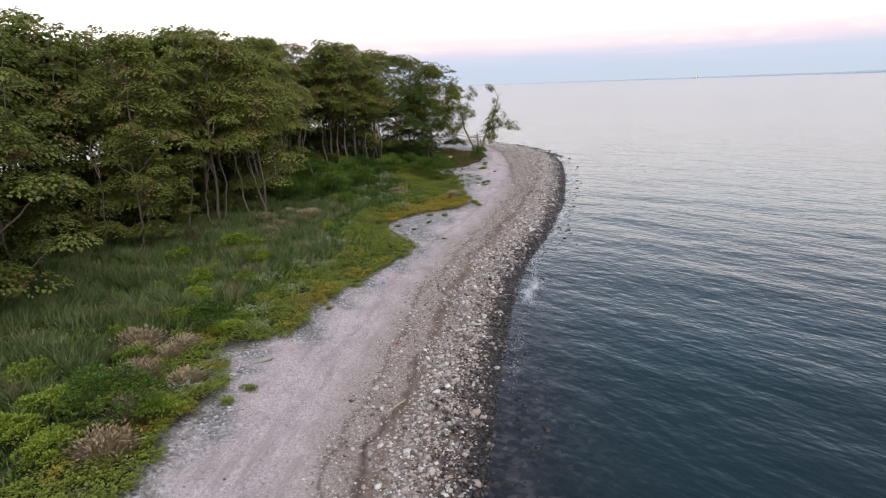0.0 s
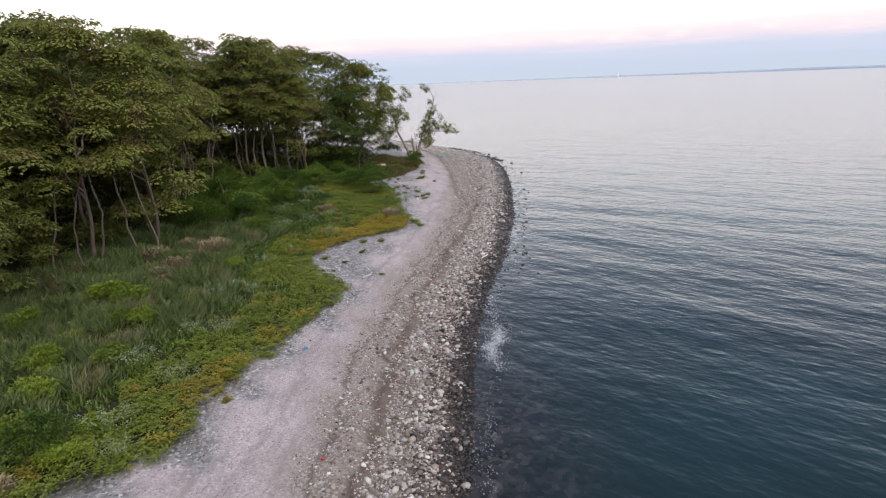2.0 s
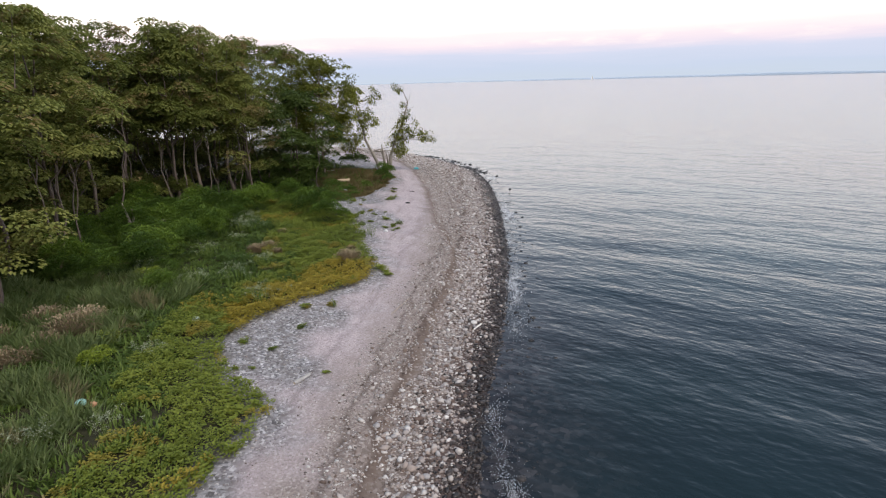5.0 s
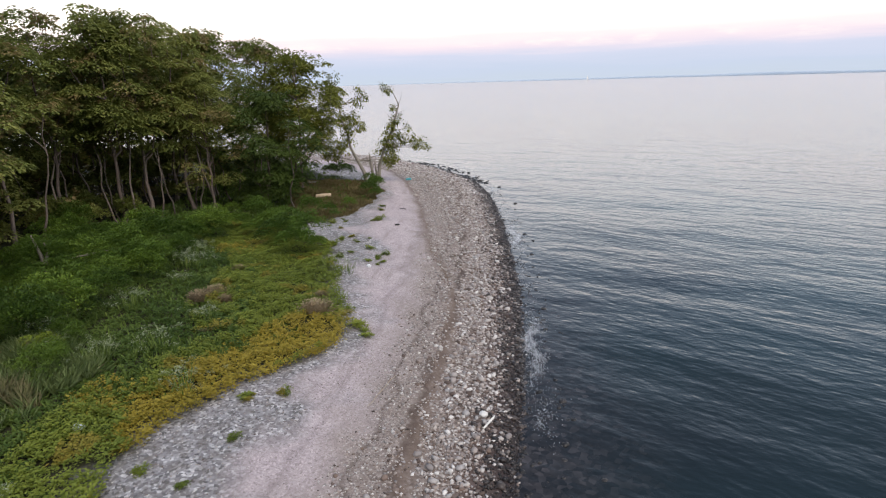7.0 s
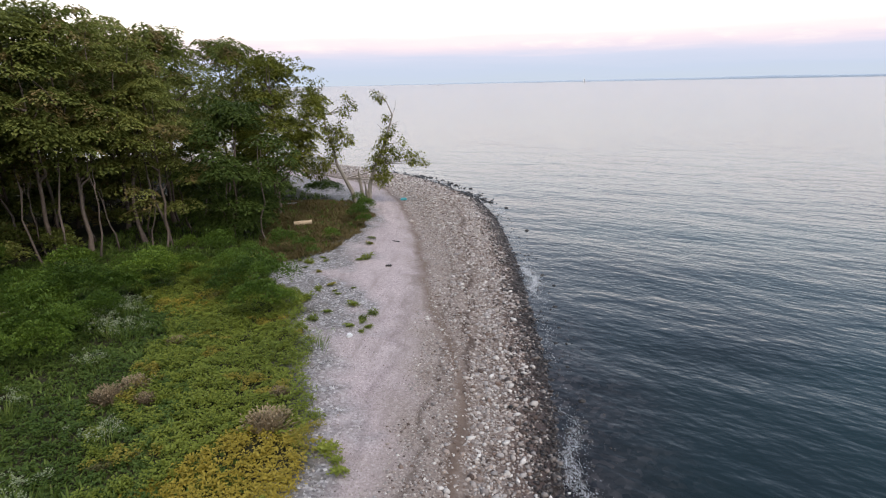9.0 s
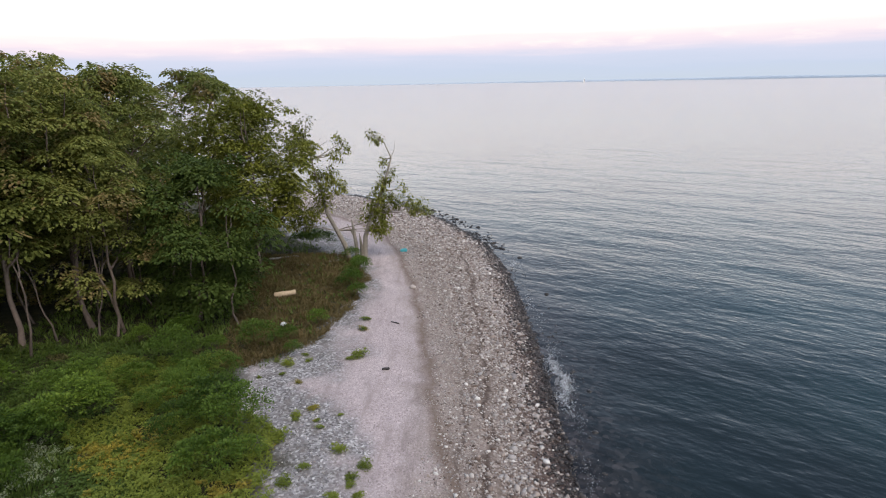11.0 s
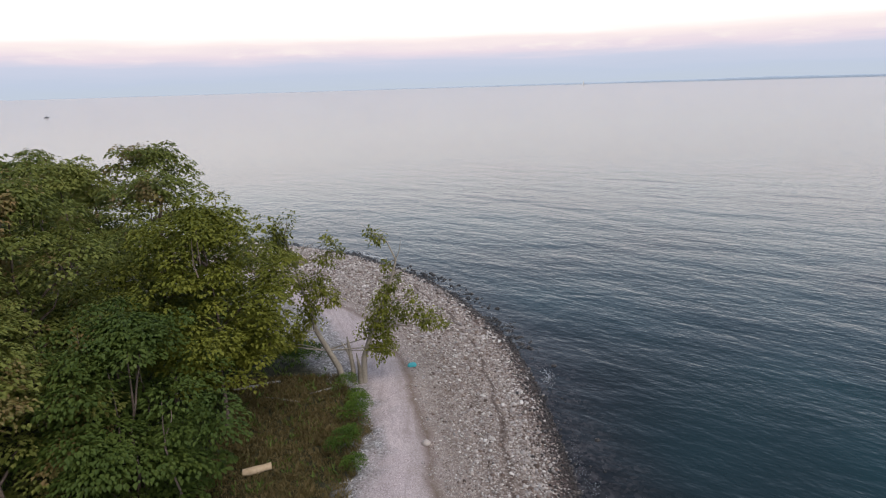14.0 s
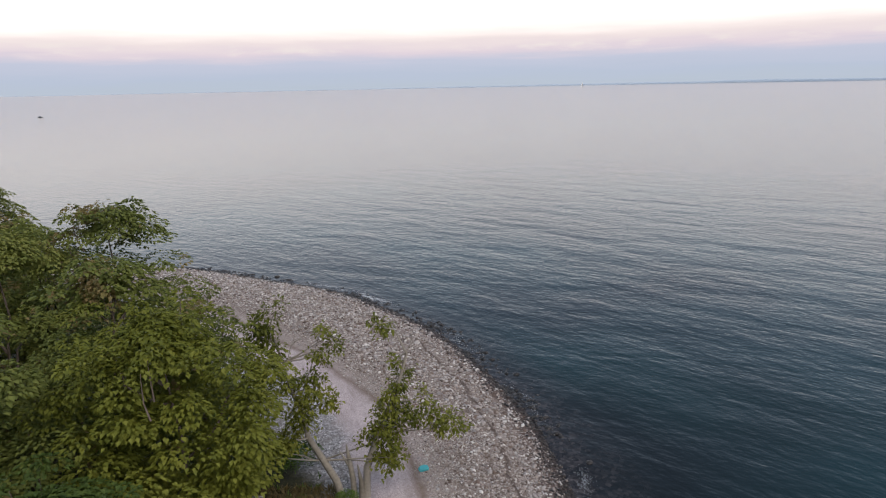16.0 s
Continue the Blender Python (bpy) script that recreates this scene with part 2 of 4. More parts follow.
MAT_BARK_PALE = plain_material("pale_bark", (0.16, 0.14, 0.11), (0.34, 0.30, 0.25), 8.0)
MAT_DRIFT = plain_material("driftwood", (0.28, 0.22, 0.16), (0.50, 0.42, 0.32), 12.0)
# the wooded coast is dark green; distance haze is painted in as pale blue
MAT_FARSHORE = plain_material("far_shore_painted_haze", (0.44, 0.52, 0.62), (0.48, 0.56, 0.66), 0.02, 1.0, 0.0, 0.0)


# ---- geometry helpers ----
rng = np.random.default_rng(7)


def mesh_from(name, verts, faces, mat, smooth=False):
    verts, faces = np.asarray(verts, float), np.asarray(faces, int)
    me = bpy.data.meshes.new(name)
    n, k = faces.shape
    me.vertices.add(len(verts))
    me.vertices.foreach_set("co", verts.ravel())
    me.loops.add(n * k)
    me.loops.foreach_set("vertex_index", faces.ravel())
    me.polygons.add(n)
    me.polygons.foreach_set("loop_start", np.arange(0, n * k, k))
    me.polygons.foreach_set("loop_total", np.full(n, k))
    if smooth:
        me.polygons.foreach_set("use_smooth", np.ones(n, bool))
    me.update(calc_edges=True)
    me.materials.append(mat)
    return me


def part(name, me, parent, label=""):
    ob = new(name, me)
    ob.parent = parent
    return tagged(ob, label)


def smooth_line(points, n=8, closed=False):
    p = np.array(points, float)
    out = []
    m = len(p)
    for i in range(m if closed else m - 1):
        a, b, c, d = (p[(i + k) % m] if closed else p[min(max(i + k, 0), m - 1)] for k in (-1, 0, 1, 2))
        for t in np.linspace(0, 1, n, endpoint=False):
            out.append(0.5 * (2 * b + (c - a) * t + (2 * a - 5 * b + 4 * c - d) * t * t + (3 * b - a - 3 * c + d) * t ** 3))
    if not closed:
        out.append(p[-1])
    return np.array(out)


def inside_distance(line, x, y):
    """Signed distance to a closed line, positive inside."""
    x, y = np.asarray(x, float), np.asarray(y, float)
    best = np.full(x.shape, 1e9)
    odd = np.zeros(x.shape, bool)
    for (ax, ay), (bx, by) in zip(line, np.roll(line, -1, 0)):
        dx, dy = bx - ax, by - ay
        t = np.clip(((x - ax) * dx + (y - ay) * dy) / (dx * dx + dy * dy + 1e-12), 0, 1)
        best = np.minimum(best, (x - ax - t * dx) ** 2 + (y - ay - t * dy) ** 2)
        if abs(dy) > 1e-9:
            odd ^= ((ay > y) != (by > y)) & (x < dx * (y - ay) / dy + ax)
    return np.sqrt(best) * np.where(odd, 1, -1)


def waves(x, y, cells, seed, octaves=3):
    """Smooth pseudo-random field in about -1..1."""
    r = np.random.default_rng(seed)
    f = np.zeros(np.shape(x))
    for o in range(octaves):
        for _ in range(4):
            a, p = r.uniform(0, 6.283, 2)
            k = 6.283 / cells * 1.9 ** o * r.uniform(0.7, 1.3)
            f = f + np.sin(k * (x * np.cos(a) + y * np.sin(a)) + p) * 0.55 ** o
    return f / 3.4


# ---- plan of the spit ----
SHORE = smooth_line([(-4, -60), (-1.5, -25), (0.2, 0), (1.4, 14), (3.0, 25.3), (4.8, 34.5), (7.4, 42.8), (9.3, 49.5), (11.0, 57), (12.9, 67), (14.4, 77),
                     (15.0, 87), (13.5, 95.8), (10.9, 103.5), (4.6, 113), (-2, 118.4), (-13, 125.9), (-24, 129), (-36, 124), (-43, 108), (-46, 80),
                     (-48, 45), (-52, 0), (-60, -60)], 8, True)
VEG = smooth_line([(-10, -60), (-8, -10), (-6.1, 14), (-5.6, 18.6), (-6.2, 20.4), (-6.0, 22.0), (-4.6, 23.4), (-3.9, 27), (-2.3, 31.6), (-0.9, 35.5), (-2.6, 38.2), (-2.6, 41), (-0.7, 43.7),
                   (2.4, 47.4), (2.0, 54.7), (1.9, 58), (1.4, 60.2), (0.2, 61.8), (-0.3, 63.5), (0.6, 65.2), (2.2, 66.6), (3.2, 68.4), (4.3, 71.6), (5.2, 75.7), (4.9, 79.6), (3.4, 83), (0.6, 87),
                   (-2.5, 95), (-8, 104), (-16, 113), (-26, 117), (-36, 104), (-40, 80), (-42, 45), (-46, 0), (-52, -60)], 6, True)
DIST = [-400, -60, -12, -4, -1.5, 0, 1, 2, 4, 6, 8, 12, 20, 45]
RISE = [-6, -4, -2.0, -0.85, -0.28, 0, 0.28, 0.52, 0.88, 1.15, 1.38, 1.5, 1.75, 2.0]


def ground_z(x, y, d=None):
    d = inside_distance(SHORE, x, y) if d is None else d
    z = np.interp(d, DIST, RISE)
    berm = 0.06 * np.exp(-((d - 3.2) / 0.5) ** 2) - 0.05 * np.exp(-((d - 2.4) / 0.4) ** 2)
    return z + berm + 0.06 * waves(x, y, 5.0, 3) * np.clip(d / 3, 0.15, 1)


def steps(spans):
    out = [spans[0][0]]
    for a, b, h in spans:
        out += list(np.linspace(a, b, max(2, int(round((b - a) / h)) + 1))[1:])
    return np.array(out)


def sheet(xs, ys):
    x, y = np.meshgrid(xs, ys)
    w, h = len(xs), len(ys)
    i = (np.arange(h - 1)[:, None] * w + np.arange(w - 1)).ravel()
    return x.ravel(), y.ravel(), np.stack([i, i + 1, i + w + 1, i + w], 1)


gx, gy, gf = sheet(steps([(-300, -65, 20), (-65, -22, 2), (-22, 20, 0.42), (20, 60, 3), (60, 300, 24)]),
                   steps([(-260, -40, 20), (-40, 5, 1.5), (5, 125, 0.45), (125, 145, 2), (145, 400, 25)]))
gd, gv = inside_distance(SHORE, gx, gy), inside_distance(VEG, gx, gy)
wob = waves(gx, gy, 2.6, 11)
sand_from = np.interp(gy, [0, 45, 64, 75, 82, 90, 100], [4.0, 4.2, 5.0, 6.3, 7.2, 8.6, 12])
sand_mask = np.clip((gd - sand_from + 0.45 * wob) / 1.5 + 0.3, 0, 1)
shingle_mask = np.clip((gd - sand_from + 1.9 + 0.6 * wob) / 1.4, 0, 1)
pocket = np.maximum(1 - np.hypot(gx + 0.8, gy - 40.5) / 4.2, 1 - np.hypot((gx - 2.2) * 1.2, (gy - 61.5) * 0.55) / 4.2)
grey_mask = np.clip((gv + 1.0 + 0.7 * wob) / 0.7, 0, 1)
grey_mask = np.maximum(grey_mask, np.clip(pocket * 3 + 0.5 * wob, 0, 1) * np.clip((gv + 2.9 + 0.6 * wob) / 0.7, 0, 1))
grey_mask = np.maximum(grey_mask, np.clip((gd - sand_from - 2.3 + 0.5 * wob) / 0.8, 0, 1) * np.clip((gy - 80) / 3, 0, 1)) * (sand_mask > 0.3)
ground_mesh = mesh_from("ground", np.stack([gx, gy, ground_z(gx, gy, gd)], 1), gf, MAT_GROUND, True)
for key, values in (("inland", gd), ("bank", gd - sand_from + np.interp(gy, [52, 62], [1.6, 0]) * (gd > 0)), ("sand", sand_mask), ("shingle", shingle_mask), ("grey", grey_mask), ("veg", np.clip((gv + 0.5 * wob) / 0.8, 0, 1))):
    ground_mesh.attributes.new(key, "FLOAT", "POINT").data.foreach_set("value", values)
ground = tagged(new("ground", ground_mesh), "pale sand and cobble spit with dark wet tide edge", "beach", kind="structure")

wx, wy, wf = sheet(steps([(-4500, -300, 300), (-300, -40, 20), (-40, -5, 2.5), (-5, 60, 0.5), (60, 140, 1.3), (140, 300, 8), (300, 4500, 300)]),
                   steps([(-600, -20, 40), (-20, 8, 3), (8, 160, 0.5), (160, 300, 1.6), (300, 600, 12), (600, 4500, 300)]))
fade = np.clip((60 - np.abs(wx - 40)) / 30, 0, 1) * np.clip((300 - wy) / 150, 0, 1) * np.clip((wy + 20) / 20, 0, 1)
swell = np.zeros(len(wx))
wr = np.random.default_rng(17)
for n in range(11):
    length, way = 1.3 * 1.24 ** n, 0.90 + wr.normal(0, 0.2)
    k = 6.283 / length
    phase = k * (wx * math.sin(way) + wy * math.cos(way)) + 2.6 * waves(wx, wy, 9.0 + 3.5 * length, 400 + n)
    swell += 0.0019 * length ** 0.8 * (np.sin(phase) + 0.3 * np.sin(2 * phase + 1.6)) * (0.75 + 0.5 * waves(wx, wy, 14.0, 430 + n))
wd = inside_distance(SHORE, wx, wy)
swell *= fade * np.clip(-wd / 4 + 0.25, 0.2, 1)
water_mesh = mesh_from("water", np.stack([wx, wy, swell], 1), wf, MAT_WATER, True)
water_mesh.attributes.new("shoal", "FLOAT", "POINT").data.foreach_set("value", np.clip(1.1 + wd / 4.5, 0, 1) ** 1.5)
tagged(new("water", water_mesh), "calm grey-blue sea with small ripples", "sea", kind="structure")


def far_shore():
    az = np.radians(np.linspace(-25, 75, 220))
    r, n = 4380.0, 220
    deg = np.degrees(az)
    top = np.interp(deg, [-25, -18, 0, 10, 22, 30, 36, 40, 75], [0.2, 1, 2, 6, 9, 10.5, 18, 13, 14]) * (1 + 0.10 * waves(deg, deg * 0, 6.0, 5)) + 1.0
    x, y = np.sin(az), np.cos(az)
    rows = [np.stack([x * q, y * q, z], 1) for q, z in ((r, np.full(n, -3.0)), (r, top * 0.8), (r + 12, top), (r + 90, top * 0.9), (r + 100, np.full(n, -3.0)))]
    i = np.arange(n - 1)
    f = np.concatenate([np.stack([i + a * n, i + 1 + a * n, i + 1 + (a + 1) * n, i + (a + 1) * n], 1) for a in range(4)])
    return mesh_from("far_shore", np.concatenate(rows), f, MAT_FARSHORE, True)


tagged(new("backdrop", far_shore()), "low wooded coast across the bay, blue distance haze painted on", "far shore", kind="structure")


# ---- plants ----
def tube(points, radii, sides=7):
    p, r = np.array(points, float), np.array(radii, float)
    t = np.gradient(p, axis=0)
    t /= np.linalg.norm(t, axis=1)[:, None] + 1e-9
    u = np.cross(t, (0.31, 0.87, 0.11))
    u /= np.linalg.norm(u, axis=1)[:, None] + 1e-9
    w = np.cross(t, u)
    a = np.arange(sides) * 6.28319 / sides
    v = p[:, None] + r[:, None, None] * (np.cos(a)[None, :, None] * u[:, None] + np.sin(a)[None, :, None] * w[:, None])
    n = len(p)
    i = np.arange(n - 1)[:, None] * sides + np.arange(sides)
    j = np.arange(n - 1)[:, None] * sides + (np.arange(sides) + 1) % sides
    f = np.stack([i, j, j + sides, i + sides], 2).reshape(-1, 4)
    return v.reshape(-1, 3), f


def unit(v):
    return v / (np.linalg.norm(v, axis=-1, keepdims=True) + 1e-9)


def leaves(base, way, length, width, droop=0.25):
    """One folded four-cornered leaf for each base point, along way."""
    base, way = np.asarray(base, float), unit(np.asarray(way, float))
    n = len(base)
    length, width = np.broadcast_to(length, n)[:, None], np.broadcast_to(width, n)[:, None]
    side = unit(np.cross(way, (0, 0, 1.0)) + 1e-4)
    up = np.cross(side, way)
    mid = base + way * length * 0.5
    tip = base + way * length - np.array((0, 0, 1.0)) * length * droop
    v = np.stack([base, mid + side * width * 0.5 + up * width * 0.15, tip, mid - side * width * 0.5 + up * width * 0.15], 1).reshape(-1, 3)
    i = np.arange(n)[:, None] * 4
    return v, np.concatenate([i + np.array((0, 1, 2)), i + np.array((0, 2, 3))])


def join(pieces):
    vs, fs, off = [], [], 0
    for v, f in pieces:
        vs.append(v)
        fs.append(np.asarray(f) + off)
        off += len(v)
    return np.concatenate(vs), np.concatenate(fs)


def umbrella_leaves(r, centres, radius, count, size, wide=0.55, flat=0.32, loose=0.2):
    """Leaves on flat domes round the centres, drooping at the rim."""
    c = np.repeat(centres, count, 0)
    rad = np.repeat(np.broadcast_to(radius, len(centres)), count)
    a, q = r.uniform(0, 6.283, len(c)), np.sqrt(r.uniform(0.02, 1, len(c)))
    out = np.stack([np.cos(a), np.sin(a), np.zeros(len(c))], 1)
    pos = c + out * (q * rad)[:, None]
    pos[:, 2] += rad * flat * (1 - q ** 2) + r.normal(0, 0.05, len(c)) * rad
    way = out * (0.6 + q[:, None]) + r.normal(0, loose, (len(c), 3)) * np.array((1, 1, 0.6))
    way[:, 2] += 0.15 - 0.55 * q ** 2
    ln = size * r.uniform(0.7, 1.35, len(c))
    return leaves(pos, way, ln, ln * wide * 1.25)


def bent(r, start, end, n=7, wander=0.12):
    p = np.linspace(start, end, n)
    off = np.cumsum(r.normal(0, wander, (n, 3)), 0) * np.array((1, 1, 0.3))
    off -= np.linspace(0, 1, n)[:, None] * off[-1] * 0.6
    off[0] = 0
    return p + off


def forest_tree(seed, height, radius, low, mat, clumps=120, per=34, size=0.34, bark=None, domes=(0.55, 0.95), lean=(0, 0), loose=0.2, flat=0.32):
    """Tapered trunk, limbs and a layered crown whose foliage starts at the height low."""
    r = np.random.default_rng(seed)
    tree = new("tree")
    top = np.array((lean[0] + r.normal(0, 0.3), lean[1] + r.normal(0, 0.3), height * 0.93))
    spine = bent(r, (0, 0, -0.25), top, 10, 0.11)
    rad = np.linspace(1, 0.12, 10) ** 1.1 * height * 0.0092 + 0.015
    rad[0] *= 1.5
    part("trunk", mesh_from("trunk", *tube(spine, rad, 8), bark or MAT_BARK, True), tree)
    u = r.uniform(0, 1, (clumps, 3))
    a, hh = u[:, 0] * 6.283, u[:, 1]
    prof = np.sin(np.clip(hh * 0.92 + 0.10, 0, 1) * math.pi) ** 0.55
    q = radius * prof * np.where(u[:, 2] < 0.72, 0.78 + 0.32 * u[:, 2], u[:, 2] - 0.35)
    lobes = 1 + 0.28 * np.sin(2 * a + r.uniform(0, 6)) * np.sin(hh * 5 + r.uniform(0, 6)) + 0.16 * np.sin(5 * a + hh * 7)
    z = low + (height - low) * hh
    mid = np.stack([np.interp(z, spine[:, 2], spine[:, k]) for k in (0, 1)], 1)
    centres = np.stack([mid[:, 0] + np.cos(a) * q * lobes, mid[:, 1] + np.sin(a) * q * lobes, z], 1)
    # airy sprays that stand out of the top
    m = max(8, clumps // 9)
    a2, q2 = r.uniform(0, 6.283, m), np.sqrt(r.uniform(0, 1, m)) * radius * 0.8
    tops = np.stack([top[0] + np.cos(a2) * q2, top[1] + np.sin(a2) * q2, height * (1.0 - 0.10 * (q2 / radius) ** 2) + r.uniform(-0.2, 0.75, m)], 1)
    for k in range(3):
        e = tops[k]
        part("limb", mesh_from("limb", *tube(bent(r, e - np.array((0.2 * math.cos(a2[k]), 0.2 * math.sin(a2[k]), 1.5)), e, 4, 0.05), np.linspace(0.03, 0.01, 4), 5), bark or MAT_BARK, True), tree)
    for k in range(5):
        c = centres[int(r.integers(clumps))]
        z0 = max(low * 0.7, c[2] - 1.2 - 0.5 * np.hypot(c[0], c[1]))
        s = np.array([np.interp(z0, spine[:, 2], spine[:, j]) for j in (0, 1)] + [z0])
        part("limb", mesh_from("limb", *tube(bent(r, s, c, 6, 0.12), np.linspace(height * 0.0065, 0.015, 6), 6), bark or MAT_BARK, True), tree)
    v, f = join([umbrella_leaves(r, centres, r.uniform(*domes, clumps), per, size, 0.55, flat, loose), umbrella_leaves(r, tops, r.uniform(0.28, 0.6, m), max(12, per // 3), size, 0.55, 0.6, 0.6)])
    part("crown", mesh_from("crown", v, f, mat), tree)
    return tree


def place(tree, x, y, turn=0.0, scale=1.0):
    z = float(ground_z(np.array([x]), np.array([y]))[0])
    return pose(x, y, z, 0, 0, turn) @ Matrix.Scale(scale, 4)


def put_copy(ob, x, y, turn=0.0, scale=1.0, sink=0.0):
    z = float(ground_z(np.array([x]), np.array([y]))[0]) - sink
    c = copy_thing(ob, pose(x, y, z, 0, 0, turn))
    c.scale = (scale, scale, scale)
    return c


FOREST = "trees of the wood on the spit"
models = []
for k, (h, rad, low, per) in enumerate(((11.5, 2.7, 3.8, 48), (11.0, 3.1, 2.2, 48), (12.0, 2.6, 4.6, 46), (10.2, 3.2, 1.3, 50), (11.6, 2.4, 5.2, 46))):
    t = forest_tree(20 + k, h, rad, low, MAT_LEAF, 60, per + 122, 0.19, None, (0.75, 1.3), (0, 0), 0.11, 0.5)
    tagged(t, "slender broadleaf tree with layered dark green crown at the wood's edge", "tree", FOREST)
    models.append((t, h))
inner = []
for k, (h, rad, low) in enumerate(((11.4, 2.8, 4.6), (11.8, 2.6, 5.2), (10.8, 2.9, 3.8))):
    t = forest_tree(40 + k, h, rad, low, MAT_LEAF, 105, 25, 0.38, None, (0.65, 1.15))
    tagged(t, "slender broadleaf tree with dark green crown inside the wood", "tree", FOREST)
    inner.append((t, h))

EDGE = [(-15.8, 24.0, 8.8, 3), (-18.5, 28.5, 9.4, 3), (-19.5, 32.5, 10.0, 1), (-16.5, 37, 10.2, 1), (-13.5, 40.5, 10.5, 0), (-11.6, 43.2, 9.6, 1), (-13.4, 47.5, 10.8, 2),
        (-12.8, 51.5, 11.2, 0), (-14.0, 56, 11.6, 2), (-14.5, 61, 11.8, 4), (-13.6, 65.6, 11.9, 2), (-11.0, 66.6, 12.0, 4), (-9.8, 68, 12.0, 0), (-7.6, 70.0, 11.2, 2),
        (-7.4, 75.2, 11.5, 0), (-3.9, 79.8, 10.9, 1), (-2.0, 84.5, 8.2, 3), (-6.0, 87, 11.6, 0), (-9.8, 73.8, 12.0, 2), (-6.2, 69.6, 8.6, 1), (-14.8, 33.6, 6.0, 3), (-17.2, 21.0, 7.6, 3), (-15.4, 57.8, 8.8, 3), (-11.8, 78.5, 11.6, 1), (-16.0, 52.0, 9.5, 3), (-21.5, 25.6, 10.0, 3), (-23.0, 33.0, 10.4, 1), (-20.6, 40.4, 10.6, 3), (-18.6, 44.6, 10.6, 1), (-25.0, 45.0, 10.8, 3), (-25.5, 37.5, 10.6, 3),
        (-18.2, 50.0, 10.6, 3), (-20.2, 56.0, 10.8, 3), (-22.4, 20.4, 9.4, 3), (-18.8, 62.0, 11.0, 3)]
spots = []
for x, y, h, k in EDGE:
    model, mh = models[k]
    put_copy(model, x, y, (x * 97 + y * 31) % 360, (h + float(np.interp(y, [44, 52, 60, 70], [0.45, 0.1, -0.35, -0.1]))) / mh)
    spots.append((x, y))
r = np.random.default_rng(5)
BACK = smooth_line([(-18, 8), (-20, 30), (-14, 41), (-13.5, 50), (-15, 60), (-10, 70), (-8, 80), (-8, 90), (-12, 99), (-18, 105), (-26, 104), (-32, 90), (-36, 50), (-42, 8)], 4, True)
tries = 0
while len(spots) < 108 and tries < 6000:
    tries += 1
    x, y = r.uniform(-42, -4), r.uniform(8, 112)
    if inside_distance(BACK, np.array([x]), np.array([y]))[0] < 0.3 or min((x - a) ** 2 + (y - b) ** 2 for a, b in spots) < 9.5:
        continue
    q = inside_distance(BACK, np.array([x]), np.array([y]))[0]
    model, mh = models[int(r.integers(5))] if q < 3.5 and x > -20 else inner[int(r.integers(3))]
    put_copy(model, x, y, r.uniform(0, 360), r.uniform(0.86, 1.02) * float(np.interp(y, [70, 95], [1.0, 0.92])))
    spots.append((x, y))
for (model, _), (x, y) in zip(models + inner, ((-21, 24), (-24, 30), (-22, 38), (-20, 46), (-24, 52), (-26, 60), (-28, 68), (-26, 77))):
    model.location = (x, y, float(ground_z(np.array([x]), np.array([y]))[0]))

# the paler tree at the point of the wood
point_tree = forest_tree(61, 9.9, 3.7, 2.8, MAT_LEAF_LIGHT, 230, 105, 0.17, None, (0.45, 0.9), (0.2, -0.2), 0.22, 0.7)
tagged(point_tree, "broad yellow-green tree at the tip of the wood", "tree")
point_tree.matrix_basis = place(None, -1.1, 77.0)


front_tree = forest_tree(63, 7.3, 2.9, 0.8, MAT_LEAF_GREEN, 120, 150, 0.17, None, (0.6, 1.1), (0, 0), 0.14, 0.55)
tagged(front_tree, "dense dark green tree with foliage down to the ground", "tree")
front_tree.matrix_basis = place(None, -2.9, 70.4)


def bare_stem(seed, height):
    rr = np.random.default_rng(seed)
    t = new("bare_tree")
    top = (rr.normal(0, 0.6), rr.normal(0, 0.5), height)
    sp = bent(rr, (0, 0, -0.2), top, 8, 0.14)
    part("trunk", mesh_from("trunk", *tube(sp, np.linspace(0.07, 0.018, 8), 7), MAT_BARK_GREY, True), t)
    for k in (5,):
        e = sp[k] + np.array((rr.normal(0, 0.45), rr.normal(0, 0.4), rr.uniform(1.0, 1.9)))
        part("limb", mesh_from("limb", *tube(bent(rr, sp[k], e, 5, 0.08), np.linspace(0.045, 0.012, 5), 6), MAT_BARK_GREY, True), t)
    return tagged(t, "thin pale leafless stem leaning among the wood's trunks", "tree", "bare stems at the wood's edge")


bare = [bare_stem(80 + k, h) for k, h in enumerate((6.0, 4.4, 7.0))]
